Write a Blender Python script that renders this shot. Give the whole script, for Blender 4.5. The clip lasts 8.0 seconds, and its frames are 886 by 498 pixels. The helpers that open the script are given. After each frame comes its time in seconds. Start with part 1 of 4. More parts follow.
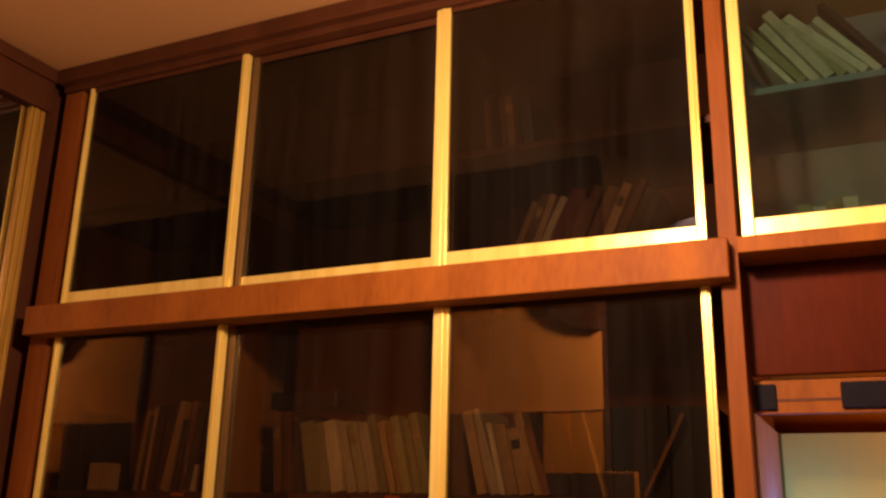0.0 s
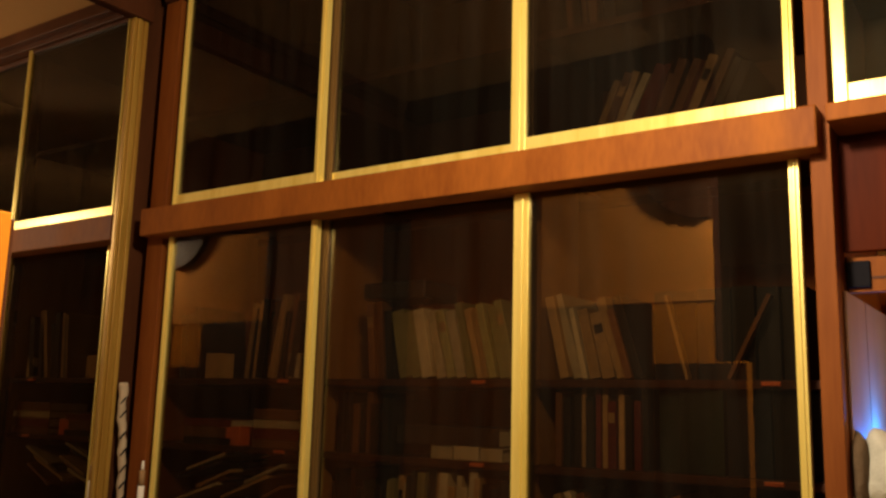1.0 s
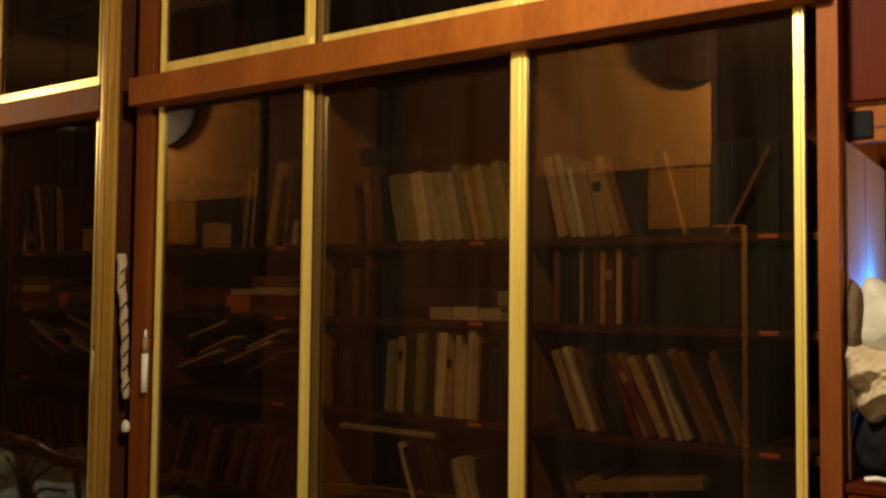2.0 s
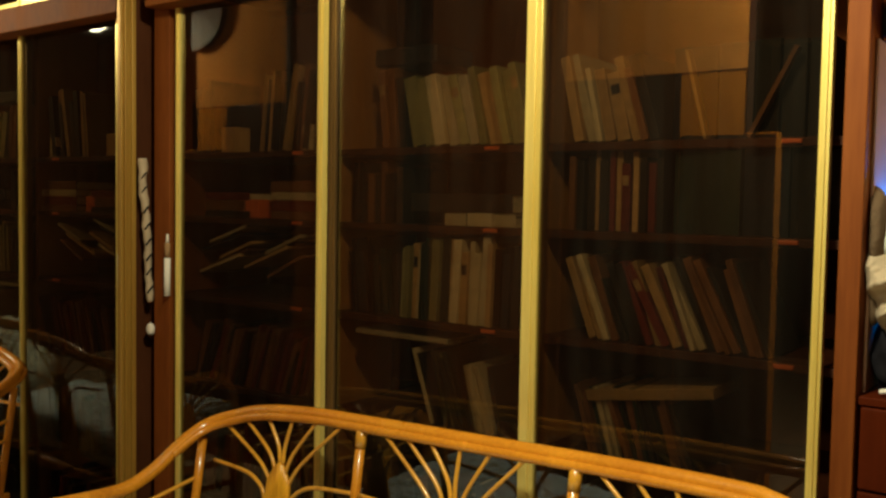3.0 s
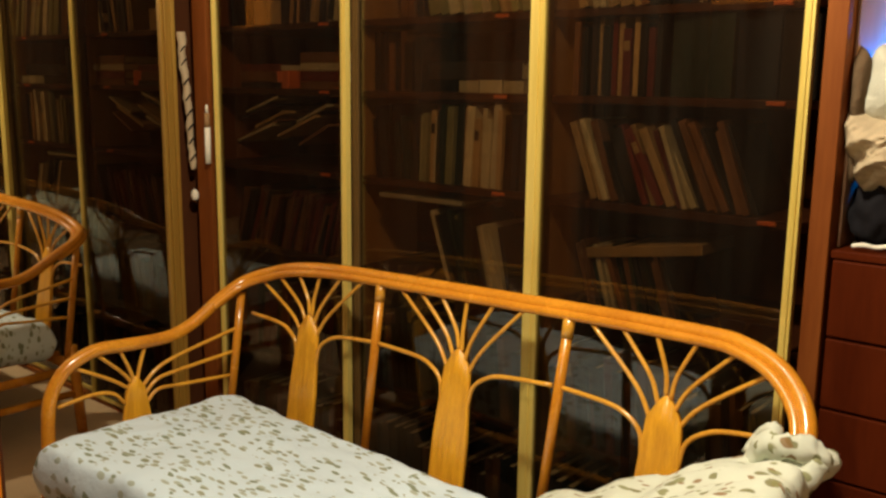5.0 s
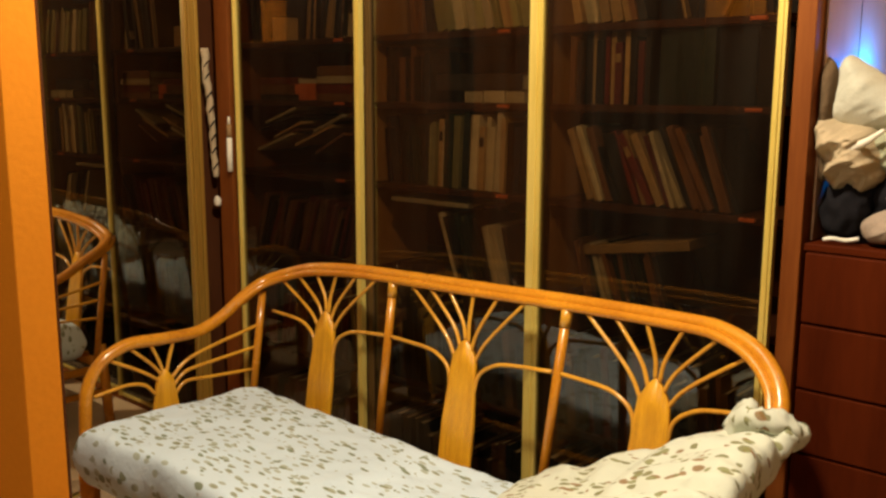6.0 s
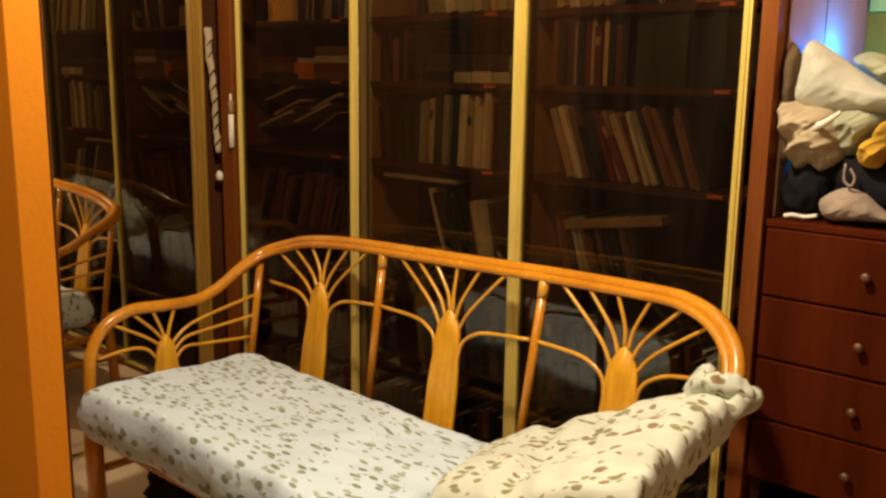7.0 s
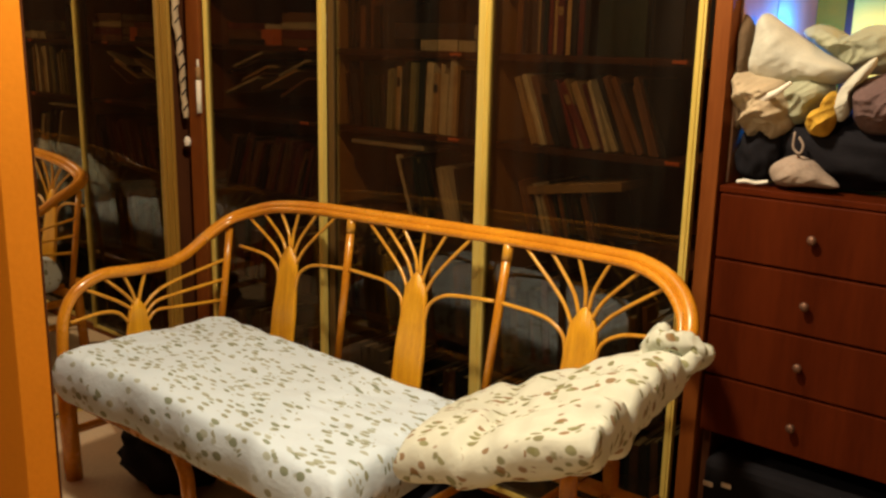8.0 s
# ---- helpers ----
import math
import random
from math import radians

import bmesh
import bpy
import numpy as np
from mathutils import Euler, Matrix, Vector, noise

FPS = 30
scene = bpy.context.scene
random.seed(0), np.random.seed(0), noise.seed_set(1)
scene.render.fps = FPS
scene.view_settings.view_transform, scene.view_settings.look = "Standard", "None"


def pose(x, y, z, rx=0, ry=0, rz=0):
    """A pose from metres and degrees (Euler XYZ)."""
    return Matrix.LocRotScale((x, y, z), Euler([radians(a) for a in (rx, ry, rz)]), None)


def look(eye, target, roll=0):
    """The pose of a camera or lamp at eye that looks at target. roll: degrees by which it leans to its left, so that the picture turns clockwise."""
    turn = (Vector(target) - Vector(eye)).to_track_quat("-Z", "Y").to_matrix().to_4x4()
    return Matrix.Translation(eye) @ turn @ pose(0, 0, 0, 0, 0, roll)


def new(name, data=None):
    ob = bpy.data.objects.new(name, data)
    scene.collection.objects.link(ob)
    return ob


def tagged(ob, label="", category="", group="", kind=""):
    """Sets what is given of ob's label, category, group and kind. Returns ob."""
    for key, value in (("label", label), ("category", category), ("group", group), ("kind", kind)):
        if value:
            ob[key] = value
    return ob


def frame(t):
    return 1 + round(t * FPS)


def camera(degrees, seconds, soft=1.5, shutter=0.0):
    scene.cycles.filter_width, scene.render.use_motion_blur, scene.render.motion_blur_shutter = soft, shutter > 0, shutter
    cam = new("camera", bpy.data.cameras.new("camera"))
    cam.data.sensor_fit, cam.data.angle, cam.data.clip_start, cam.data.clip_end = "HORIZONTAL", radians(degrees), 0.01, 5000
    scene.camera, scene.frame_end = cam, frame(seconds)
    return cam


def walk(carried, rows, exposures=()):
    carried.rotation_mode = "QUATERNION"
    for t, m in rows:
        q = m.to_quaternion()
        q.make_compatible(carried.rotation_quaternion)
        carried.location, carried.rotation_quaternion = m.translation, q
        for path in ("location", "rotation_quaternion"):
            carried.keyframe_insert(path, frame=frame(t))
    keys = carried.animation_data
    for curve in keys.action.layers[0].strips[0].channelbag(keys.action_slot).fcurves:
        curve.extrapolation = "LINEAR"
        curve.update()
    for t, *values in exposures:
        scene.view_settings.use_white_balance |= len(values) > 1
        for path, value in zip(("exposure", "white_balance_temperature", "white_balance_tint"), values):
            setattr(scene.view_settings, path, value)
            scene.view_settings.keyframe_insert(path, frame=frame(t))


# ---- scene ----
cam = camera(52.1, 8.0, soft=2.5)
PATH = [
    (0, (0.923, -1.892, 1.47), (0.107, -0.154, 2.028), 1.3),
    (0.5, (1.04, -1.792, 1.484), (-0.033, -0.16, 1.916), 1.1),
    (1, (1.044, -1.799, 1.434), (-0.066, -0.172, 1.783), 1.5),
    (1.5, (1.033, -1.802, 1.419), (-0.073, -0.149, 1.631), 0.5),
    (1.7, (1.023, -1.801, 1.4), (-0.072, -0.135, 1.557), 0.7),
    (3, (1.063, -1.716, 1.375), (-0.123, -0.11, 1.27), 1.0),
    (3.5, (1.091, -1.703, 1.366), (-0.125, -0.131, 1.14), 1.3),
    (4, (1.145, -1.691, 1.345), (-0.098, -0.159, 1.019), 1.5),
    (4.5, (1.2, -1.693, 1.345), (-0.07, -0.193, 0.975), 1.0),
    (6, (1.37, -1.856, 1.343), (0.065, -0.378, 1.003), 0.2),
    (6.5, (1.45, -1.861, 1.347), (0.1, -0.425, 1.005), 0.5),
    (7, (1.496, -1.896, 1.34), (0.177, -0.441, 0.961), 0.8),
    (7.5, (1.538, -1.906, 1.335), (0.247, -0.442, 0.897), 1.0),
    (8, (1.536, -1.951, 1.351), (0.287, -0.456, 0.899), 1.2),
]
walk(cam, [(t, look(eye, target, roll)) for t, eye, target, roll in PATH],
     exposures=[(0.0, 0.02, 8000, 66), (0.5, -0.18, 6950, 38), (1.7, 0.04, 6550, 20), (3.0, 0.20, 5900, 2), (4.5, 0.48, 5950, 12), (6.0, 0.57, 6350, 18), (8.0, 0.56, 6550, 21)])

# ---- light ----
world = bpy.data.worlds.new("world")
scene.world = world
world.use_nodes = True
world.node_tree.nodes["Background"].inputs[0].default_value = (1.0, 0.75, 0.45, 1)
world.node_tree.nodes["Background"].inputs[1].default_value = 0.016


def lamp(name, kind, power, color, m, size=0.1):
    data = bpy.data.lights.new(name, kind)
    data.energy, data.color = power, color
    if kind == "AREA":
        data.size = size
    else:
        data.shadow_soft_size = size
    ob = new(name, data)
    ob.matrix_world = m
    return ob


# the two ceiling lamps of the room, above and behind the camera
lamp("room_bulb", "POINT", 96, (1.0, 0.87, 0.60), pose(0.52, -1.00, 2.29), 0.07)
lamp("back_bulb", "POINT", 36, (1.0, 0.87, 0.60), pose(0.55, -2.60, 2.38), 0.05)
# small warm lamp under the cupboard, at the far end of the niche
lamp("niche_bulb", "POINT", 4.2, (1.0, 0.62, 0.22), pose(1.36, 0.34, 1.59), 0.03)
# cool area light added inside the upper cupboard to imitate a glare
lamp("cupboard_fill", "AREA", 4.6, (0.30, 0.88, 1.0), pose(1.32, 0.10, 2.66, 0, 0, 0), 0.3)
# blue indicator lamp behind the heap of clothes
lamp("blue_glow", "POINT", 5.0, (0.0, 0.20, 1.0), pose(0.768, 0.275, 1.375), 0.015)


# ---- materials ----
def shader(name, color, rough=0.5, metal=0.0, dark=None, scale=(6, 6, 6), fine=60.0, bump=0.1, mottling=0.35, coat=0.0, per_object=0.0):
    mat = bpy.data.materials.new(name)
    mat.use_nodes = True
    nt = mat.node_tree
    bsdf = nt.nodes["Principled BSDF"]
    bsdf.inputs["Roughness"].default_value = rough
    bsdf.inputs["Metallic"].default_value = metal
    bsdf.inputs["Coat Weight"].default_value = coat
    bsdf.inputs["Coat Roughness"].default_value = 0.12
    bsdf.inputs["Specular IOR Level"].default_value = 0.5 if rough < 0.45 or metal else 0.12
    tc = nt.nodes.new("ShaderNodeTexCoord")
    mp = nt.nodes.new("ShaderNodeMapping")
    mp.inputs["Scale"].default_value = scale
    nt.links.new(tc.outputs["Object"], mp.inputs[0])
    n1 = nt.nodes.new("ShaderNodeTexNoise")
    n1.inputs["Scale"].default_value, n1.inputs["Detail"].default_value = 1.0, 6
    n2 = nt.nodes.new("ShaderNodeTexNoise")
    n2.inputs["Scale"].default_value, n2.inputs["Detail"].default_value = fine / 6, 4
    for n in (n1, n2):
        nt.links.new(mp.outputs[0], n.inputs["Vector"])
    add = nt.nodes.new("ShaderNodeMath")
    add.operation = "MULTIPLY_ADD"
    add.inputs[1].default_value = 0.45
    nt.links.new(n2.outputs[0], add.inputs[0])
    nt.links.new(n1.outputs[0], add.inputs[2])
    ramp = nt.nodes.new("ShaderNodeMapRange")
    ramp.inputs[1].default_value, ramp.inputs[2].default_value = 0.5, 0.95
    nt.links.new(add.outputs[0], ramp.inputs[0])
    mix = nt.nodes.new("ShaderNodeMix")
    mix.data_type = "RGBA"
    dark = dark or tuple(c * (1 - mottling) for c in color)
    mix.inputs[6].default_value, mix.inputs[7].default_value = (*dark, 1), (*color, 1)
    nt.links.new(ramp.outputs[0], mix.inputs[0])
    out = mix.outputs[2]
    if per_object:
        info = nt.nodes.new("ShaderNodeObjectInfo")
        hsv = nt.nodes.new("ShaderNodeHueSaturation")
        rng = nt.nodes.new("ShaderNodeMapRange")
        rng.inputs[3].default_value, rng.inputs[4].default_value = 1 - per_object, 1 + per_object
        nt.links.new(info.outputs["Random"], rng.inputs[0])
        nt.links.new(rng.outputs[0], hsv.inputs["Value"])
        nt.links.new(out, hsv.inputs["Color"])
        out = hsv.outputs[0]
    nt.links.new(out, bsdf.inputs["Base Color"])
    r2 = nt.nodes.new("ShaderNodeMapRange")
    r2.inputs[3].default_value, r2.inputs[4].default_value = max(rough - 0.08, 0.02), min(rough + 0.1, 1)
    nt.links.new(n1.outputs[0], r2.inputs[0])
    nt.links.new(r2.outputs[0], bsdf.inputs["Roughness"])
    if bump:
        bp = nt.nodes.new("ShaderNodeBump")
        bp.inputs["Strength"].default_value, bp.inputs["Distance"].default_value = bump, 0.004
        nt.links.new(n2.outputs[0], bp.inputs["Height"])
        nt.links.new(bp.outputs[0], bsdf.inputs["Normal"])
    return mat


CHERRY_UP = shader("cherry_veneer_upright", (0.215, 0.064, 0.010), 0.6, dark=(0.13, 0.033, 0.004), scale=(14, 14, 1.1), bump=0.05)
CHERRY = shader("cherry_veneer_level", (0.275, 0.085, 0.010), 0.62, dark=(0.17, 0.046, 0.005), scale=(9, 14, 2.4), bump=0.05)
MAHOGANY = shader("mahogany_veneer", (0.084, 0.0140, 0.0026), 0.5, dark=(0.050, 0.0080, 0.0015), scale=(10, 12, 1.4), bump=0.05)
MAHOGANY.node_tree.nodes["Principled BSDF"].inputs["Specular IOR Level"].default_value = 0.03
# also stands for shade on unlit walls and in the upper tier
DARKWOOD = shader("dark_wood_and_shade", (0.085, 0.028, 0.010), 0.45, scale=(10, 10, 2), bump=0.08)
DULLWOOD = shader("dull_dark_wood", (0.060, 0.020, 0.008), 0.9, scale=(10, 10, 2), bump=0.08)
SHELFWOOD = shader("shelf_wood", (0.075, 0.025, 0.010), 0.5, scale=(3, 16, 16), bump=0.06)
# shelf wood lightened: lamp light on the dividers is put into the colour
LIT_VENEER = shader("lamplit_veneer", (0.40, 0.20, 0.065), 0.5, dark=(0.30, 0.135, 0.04), scale=(14, 14, 1.3), bump=0.05)
DOORWOOD = shader("door_veneer", (0.46, 0.15, 0.03), 0.45, dark=(0.32, 0.09, 0.016), scale=(12, 12, 1.0), bump=0.05)
GOLD = shader("gold_anodised_aluminium", (0.84, 0.68, 0.19), 0.32, metal=0.35, dark=(0.68, 0.50, 0.09), scale=(30, 30, 1.2), bump=0.04)
OLDGOLD = shader("aged_gold_profile", (0.46, 0.28, 0.045), 0.38, metal=0.4, dark=(0.34, 0.18, 0.025), scale=(30, 30, 1.2), bump=0.04)
# browner copy of the gold: the rear door's shade put into the colour
SHADED_GOLD = shader("shaded_gold_aluminium", (0.20, 0.115, 0.035), 0.4, metal=0.5, scale=(30, 30, 1.2), bump=0.04)
RATTAN = shader("varnished_rattan", (0.70, 0.29, 0.012), 0.25, dark=(0.47, 0.165, 0.008), scale=(7, 7, 7), fine=90, bump=0.06, coat=0.4)
CANE = shader("pale_cane", (0.763, 0.38, 0.025), 0.28, dark=(0.52, 0.23, 0.018), scale=(12, 12, 12), bump=0.05, coat=0.5)
SLATWOOD = shader("rattan_core_slat", (0.80, 0.40, 0.014), 0.32, dark=(0.58, 0.26, 0.010), scale=(60, 60, 3), fine=40, bump=0.2, coat=0.15)
WALLPAINT = shader("orange_wall_paint", (0.68, 0.235, 0.010), 0.75, dark=(0.60, 0.20, 0.008), scale=(2, 2, 2), fine=300, bump=0.12)
CEILPAINT = shader("ceiling_paint", (0.46, 0.25, 0.09), 0.85, mottling=0.12, scale=(1.2, 1.2, 1.2), fine=200, bump=0.08)
FLOORMAT = shader("beige_linoleum", (0.60, 0.44, 0.27), 0.45, mottling=0.22, scale=(4, 4, 4), fine=120, bump=0.05)
BLACK = shader("black_plastic", (0.012, 0.012, 0.016), 0.4, bump=0.1)
BLACKCLOTH = shader("black_cloth", (0.012, 0.011, 0.013), 0.9, scale=(20, 20, 20), bump=0.3)
CHROME = shader("brushed_steel", (0.70, 0.66, 0.60), 0.25, metal=1.0, mottling=0.1, bump=0.02)
KNOB = shader("dull_brass", (0.17, 0.085, 0.05), 0.5, metal=0.6, bump=0.03)
CLIP = shader("orange_plastic", (0.80, 0.16, 0.02), 0.4, bump=0.02)
WHITECARD = shader("white_card", (0.80, 0.76, 0.62), 0.7, mottling=0.15, scale=(12, 12, 12), bump=0.05)
GREYBOARD = shader("grey_green_board", (0.22, 0.27, 0.24), 0.6, mottling=0.3, scale=(5, 5, 5), bump=0.03)
YELLOWBOARD = shader("pale_yellow_board", (0.95, 0.676, 0.084), 0.6, mottling=0.1, scale=(3, 3, 3), bump=0.03)
SIDEBOARD = shader("pale_side_board", (0.42, 0.27, 0.17), 0.6, mottling=0.15, scale=(14, 14, 1.3), bump=0.04)
MAUVE = shader("mauve_cloth", (0.15, 0.095, 0.085), 0.9, mottling=0.3, scale=(14, 14, 14), bump=0.4)
FLEECE = shader("cream_fleece", (0.57, 0.56, 0.44), 0.95, mottling=0.25, scale=(14, 14, 14), fine=150, bump=0.5)
SAGE = shader("sage_cotton", (0.40, 0.41, 0.27), 0.9, mottling=0.25, scale=(14, 14, 14), fine=150, bump=0.4)
TAUPE = shader("taupe_cloth", (0.36, 0.28, 0.21), 0.9, mottling=0.3, scale=(14, 14, 14), bump=0.4)
BEIGE = shader("beige_cotton", (0.50, 0.40, 0.25), 0.9, mottling=0.25, scale=(14, 14, 14), fine=150, bump=0.35)
# taupe-brown cloth darkened: the trousers' shade is put into the colour
TAUPE_SHADED = shader("shaded_taupe_cloth", (0.13, 0.085, 0.045), 0.9, mottling=0.3, scale=(14, 14, 14), bump=0.4)
MUSTARD = shader("mustard_knit", (0.72, 0.42, 0.05), 0.9, mottling=0.4, scale=(30, 30, 30), bump=0.6)
PAPER = shader("book_pages", (0.62, 0.52, 0.34), 0.85, mottling=0.25, scale=(8, 8, 90), bump=0.2)
COVERS = [
    shader("cover_" + n, c, 0.55, scale=(9, 9, 9), mottling=0.4, bump=0.1, per_object=0.3)
    for n, c in (
        ("brown", (0.20, 0.085, 0.035)), ("red", (0.15, 0.024, 0.016)), ("cream", (0.62, 0.50, 0.32)), ("olive", (0.34, 0.30, 0.13)),
        ("black", (0.025, 0.02, 0.02)), ("green", (0.022, 0.034, 0.026)), ("tan", (0.46, 0.28, 0.12)), ("blue", (0.018, 0.026, 0.042)))
]
BROWN, RED, CREAM, OLIVE, DARK, GREEN, TAN, BLUE = range(8)


def glass_material(name, tint, straight):
    mat = bpy.data.materials.new(name)
    mat.use_nodes = True
    nt = mat.node_tree
    nt.nodes.clear()
    out = nt.nodes.new("ShaderNodeOutputMaterial")
    clear = nt.nodes.new("ShaderNodeBsdfTransparent")
    clear.inputs[0].default_value = (*tint, 1)
    gloss = nt.nodes.new("ShaderNodeBsdfGlossy")
    gloss.inputs["Roughness"].default_value = 0.015
    facing = nt.nodes.new("ShaderNodeLayerWeight")
    facing.inputs[0].default_value = 0.5
    steep = nt.nodes.new("ShaderNodeMath")
    steep.operation, steep.inputs[1].default_value = "POWER", 5.0
    fres = nt.nodes.new("ShaderNodeMapRange")
    fres.inputs[3].default_value, fres.inputs[4].default_value = straight, 1.0
    nt.links.new(facing.outputs["Facing"], steep.inputs[0])
    nt.links.new(steep.outputs[0], fres.inputs[0])
    mix = nt.nodes.new("ShaderNodeMixShader")
    nt.links.new(fres.outputs[0], mix.inputs[0])
    nt.links.new(clear.outputs[0], mix.inputs[1])
    nt.links.new(gloss.outputs[0], mix.inputs[2])
    # dust and wiping streaks on the glass, strengthened as a painted haze
    tc = nt.nodes.new("ShaderNodeTexCoord")
    mp = nt.nodes.new("ShaderNodeMapping")
    mp.inputs["Scale"].default_value = (22, 22, 1.6)
    streak = nt.nodes.new("ShaderNodeTexNoise")
    streak.inputs["Scale"].default_value, streak.inputs["Detail"].default_value = 1.0, 6
    rng = nt.nodes.new("ShaderNodeMapRange")
    rng.inputs[1].default_value, rng.inputs[2].default_value = 0.35, 0.75
    rng.inputs[3].default_value, rng.inputs[4].default_value = 0.002, 0.010
    dust_haze = nt.nodes.new("ShaderNodeBsdfDiffuse")
    dust_haze.inputs[0].default_value = (0.55, 0.50, 0.36, 1)
    veil = nt.nodes.new("ShaderNodeMixShader")
    nt.links.new(tc.outputs["Object"], mp.inputs[0])
    nt.links.new(mp.outputs[0], streak.inputs["Vector"])
    nt.links.new(streak.outputs[0], rng.inputs[0])
    nt.links.new(rng.outputs[0], veil.inputs[0])
    nt.links.new(mix.outputs[0], veil.inputs[1])
    nt.links.new(dust_haze.outputs[0], veil.inputs[2])
    nt.links.new(veil.outputs[0], out.inputs[0])
    return mat


GLASS = glass_material("smoked_glass", (0.64, 0.59, 0.49), 0.074)
# same smoked glass; the upper tier's shade is put into a darker tint
GLASS_SHADED = glass_material("shaded_smoked_glass", (0.48, 0.45, 0.39), 0.050)
# greenish tint puts a teal glare into the cupboard's glass
GLARE_GLASS = glass_material("glare_tinted_glass", (0.52, 0.66, 0.62), 0.08)
MIRROR = bpy.data.materials.new("mirror_silver")
MIRROR.use_nodes = True
MIRROR.node_tree.nodes["Principled BSDF"].inputs["Base Color"].default_value = (0.74, 0.70, 0.60, 1)
MIRROR.node_tree.nodes["Principled BSDF"].inputs["Metallic"].default_value = 1.0
MIRROR.node_tree.nodes["Principled BSDF"].inputs["Roughness"].default_value = 0.02


def leaf_fabric(name, base, leaves, density, creases=0.25):
    """Cotton printed with scattered small leaves."""
    mat = bpy.data.materials.new(name)
    mat.use_nodes = True
    nt = mat.node_tree
    bsdf = nt.nodes["Principled BSDF"]
    bsdf.inputs["Roughness"].default_value = 0.9
    tc = nt.nodes.new("ShaderNodeTexCoord")
    colour = None
    for n, (leaf, turn, squash, size) in enumerate(leaves):
        mp = nt.nodes.new("ShaderNodeMapping")
        mp.inputs["Location"].default_value = (3.1 * n, 1.7 * n, 0)
        mp.inputs["Rotation"].default_value = (0, 0, radians(turn))
        mp.inputs["Scale"].default_value = (size, size * squash, size * 1.2)
        nt.links.new(tc.outputs["Object"], mp.inputs[0])
        wob = nt.nodes.new("ShaderNodeTexNoise")
        wob.inputs["Scale"].default_value = 1.2
        nt.links.new(mp.outputs[0], wob.inputs["Vector"])
        vm = nt.nodes.new("ShaderNodeMix")
        vm.data_type = "VECTOR"
        vm.inputs[0].default_value = 0.22
        nt.links.new(mp.outputs[0], vm.inputs[4])
        nt.links.new(wob.outputs[1], vm.inputs[5])
        vor = nt.nodes.new("ShaderNodeTexVoronoi")
        vor.inputs["Scale"].default_value, vor.inputs["Randomness"].default_value = 1.0, 0.95
        nt.links.new(vm.outputs[1], vor.inputs["Vector"])
        sep = nt.nodes.new("ShaderNodeSeparateColor")
        nt.links.new(vor.outputs["Color"], sep.inputs[0])
        keep = nt.nodes.new("ShaderNodeMath")
        keep.operation = "LESS_THAN"
        keep.inputs[1].default_value = density
        nt.links.new(sep.outputs[0], keep.inputs[0])
        patch = nt.nodes.new("ShaderNodeTexNoise")
        patch.inputs["Scale"].default_value, patch.inputs["Detail"].default_value = 16, 1
        nt.links.new(tc.outputs["Object"], patch.inputs["Vector"])
        spread = nt.nodes.new("ShaderNodeMapRange")
        spread.inputs[1].default_value, spread.inputs[2].default_value = 0.40, 0.60
        spread.inputs[3].default_value, spread.inputs[4].default_value = 0.12, density * 1.9
        nt.links.new(patch.outputs[0], spread.inputs[0])
        nt.links.new(spread.outputs[0], keep.inputs[1])
        near = nt.nodes.new("ShaderNodeMapRange")
        near.inputs[1].default_value, near.inputs[2].default_value = 0.27, 0.34
        near.inputs[3].default_value, near.inputs[4].default_value = 0.88, 0.0
        nt.links.new(vor.outputs["Distance"], near.inputs[0])
        both = nt.nodes.new("ShaderNodeMath")
        both.operation = "MULTIPLY"
        nt.links.new(keep.outputs[0], both.inputs[0])
        nt.links.new(near.outputs[0], both.inputs[1])
        mix = nt.nodes.new("ShaderNodeMix")
        mix.data_type = "RGBA"
        mix.inputs[6].default_value, mix.inputs[7].default_value = (*base, 1), (*leaf, 1)
        if colour:
            nt.links.new(colour, mix.inputs[6])
        nt.links.new(both.outputs[0], mix.inputs[0])
        colour = mix.outputs[2]
    nt.links.new(colour, bsdf.inputs["Base Color"])
    weave = nt.nodes.new("ShaderNodeTexNoise")
    weave.inputs["Scale"].default_value, weave.inputs["Detail"].default_value = 35, 8
    nt.links.new(tc.outputs["Object"], weave.inputs["Vector"])
    bp = nt.nodes.new("ShaderNodeBump")
    bp.inputs["Strength"].default_value, bp.inputs["Distance"].default_value = 0.35, 0.01
    nt.links.new(weave.outputs[0], bp.inputs["Height"])
    crease = nt.nodes.new("ShaderNodeTexNoise")
    crease.noise_type = "RIDGED_MULTIFRACTAL"
    crease.inputs["Scale"].default_value, crease.inputs["Detail"].default_value = 9.0, 4
    nt.links.new(tc.outputs["Object"], crease.inputs["Vector"])
    bp2 = nt.nodes.new("ShaderNodeBump")
    bp2.inputs["Strength"].default_value, bp2.inputs["Distance"].default_value = creases, 0.012
    nt.links.new(crease.outputs[0], bp2.inputs["Height"])
    nt.links.new(bp.outputs[0], bp2.inputs["Normal"])
    nt.links.new(bp2.outputs[0], bsdf.inputs["Normal"])
    return mat


LEAFY = leaf_fabric("leaf_print_cotton", (0.62, 0.74, 0.80), (((0.17, 0.20, 0.09), 20, 2.3, 27), ((0.26, 0.27, 0.15), 75, 2.3, 29), ((0.36, 0.40, 0.30), 130, 2.2, 31)), 0.46, 0.7)
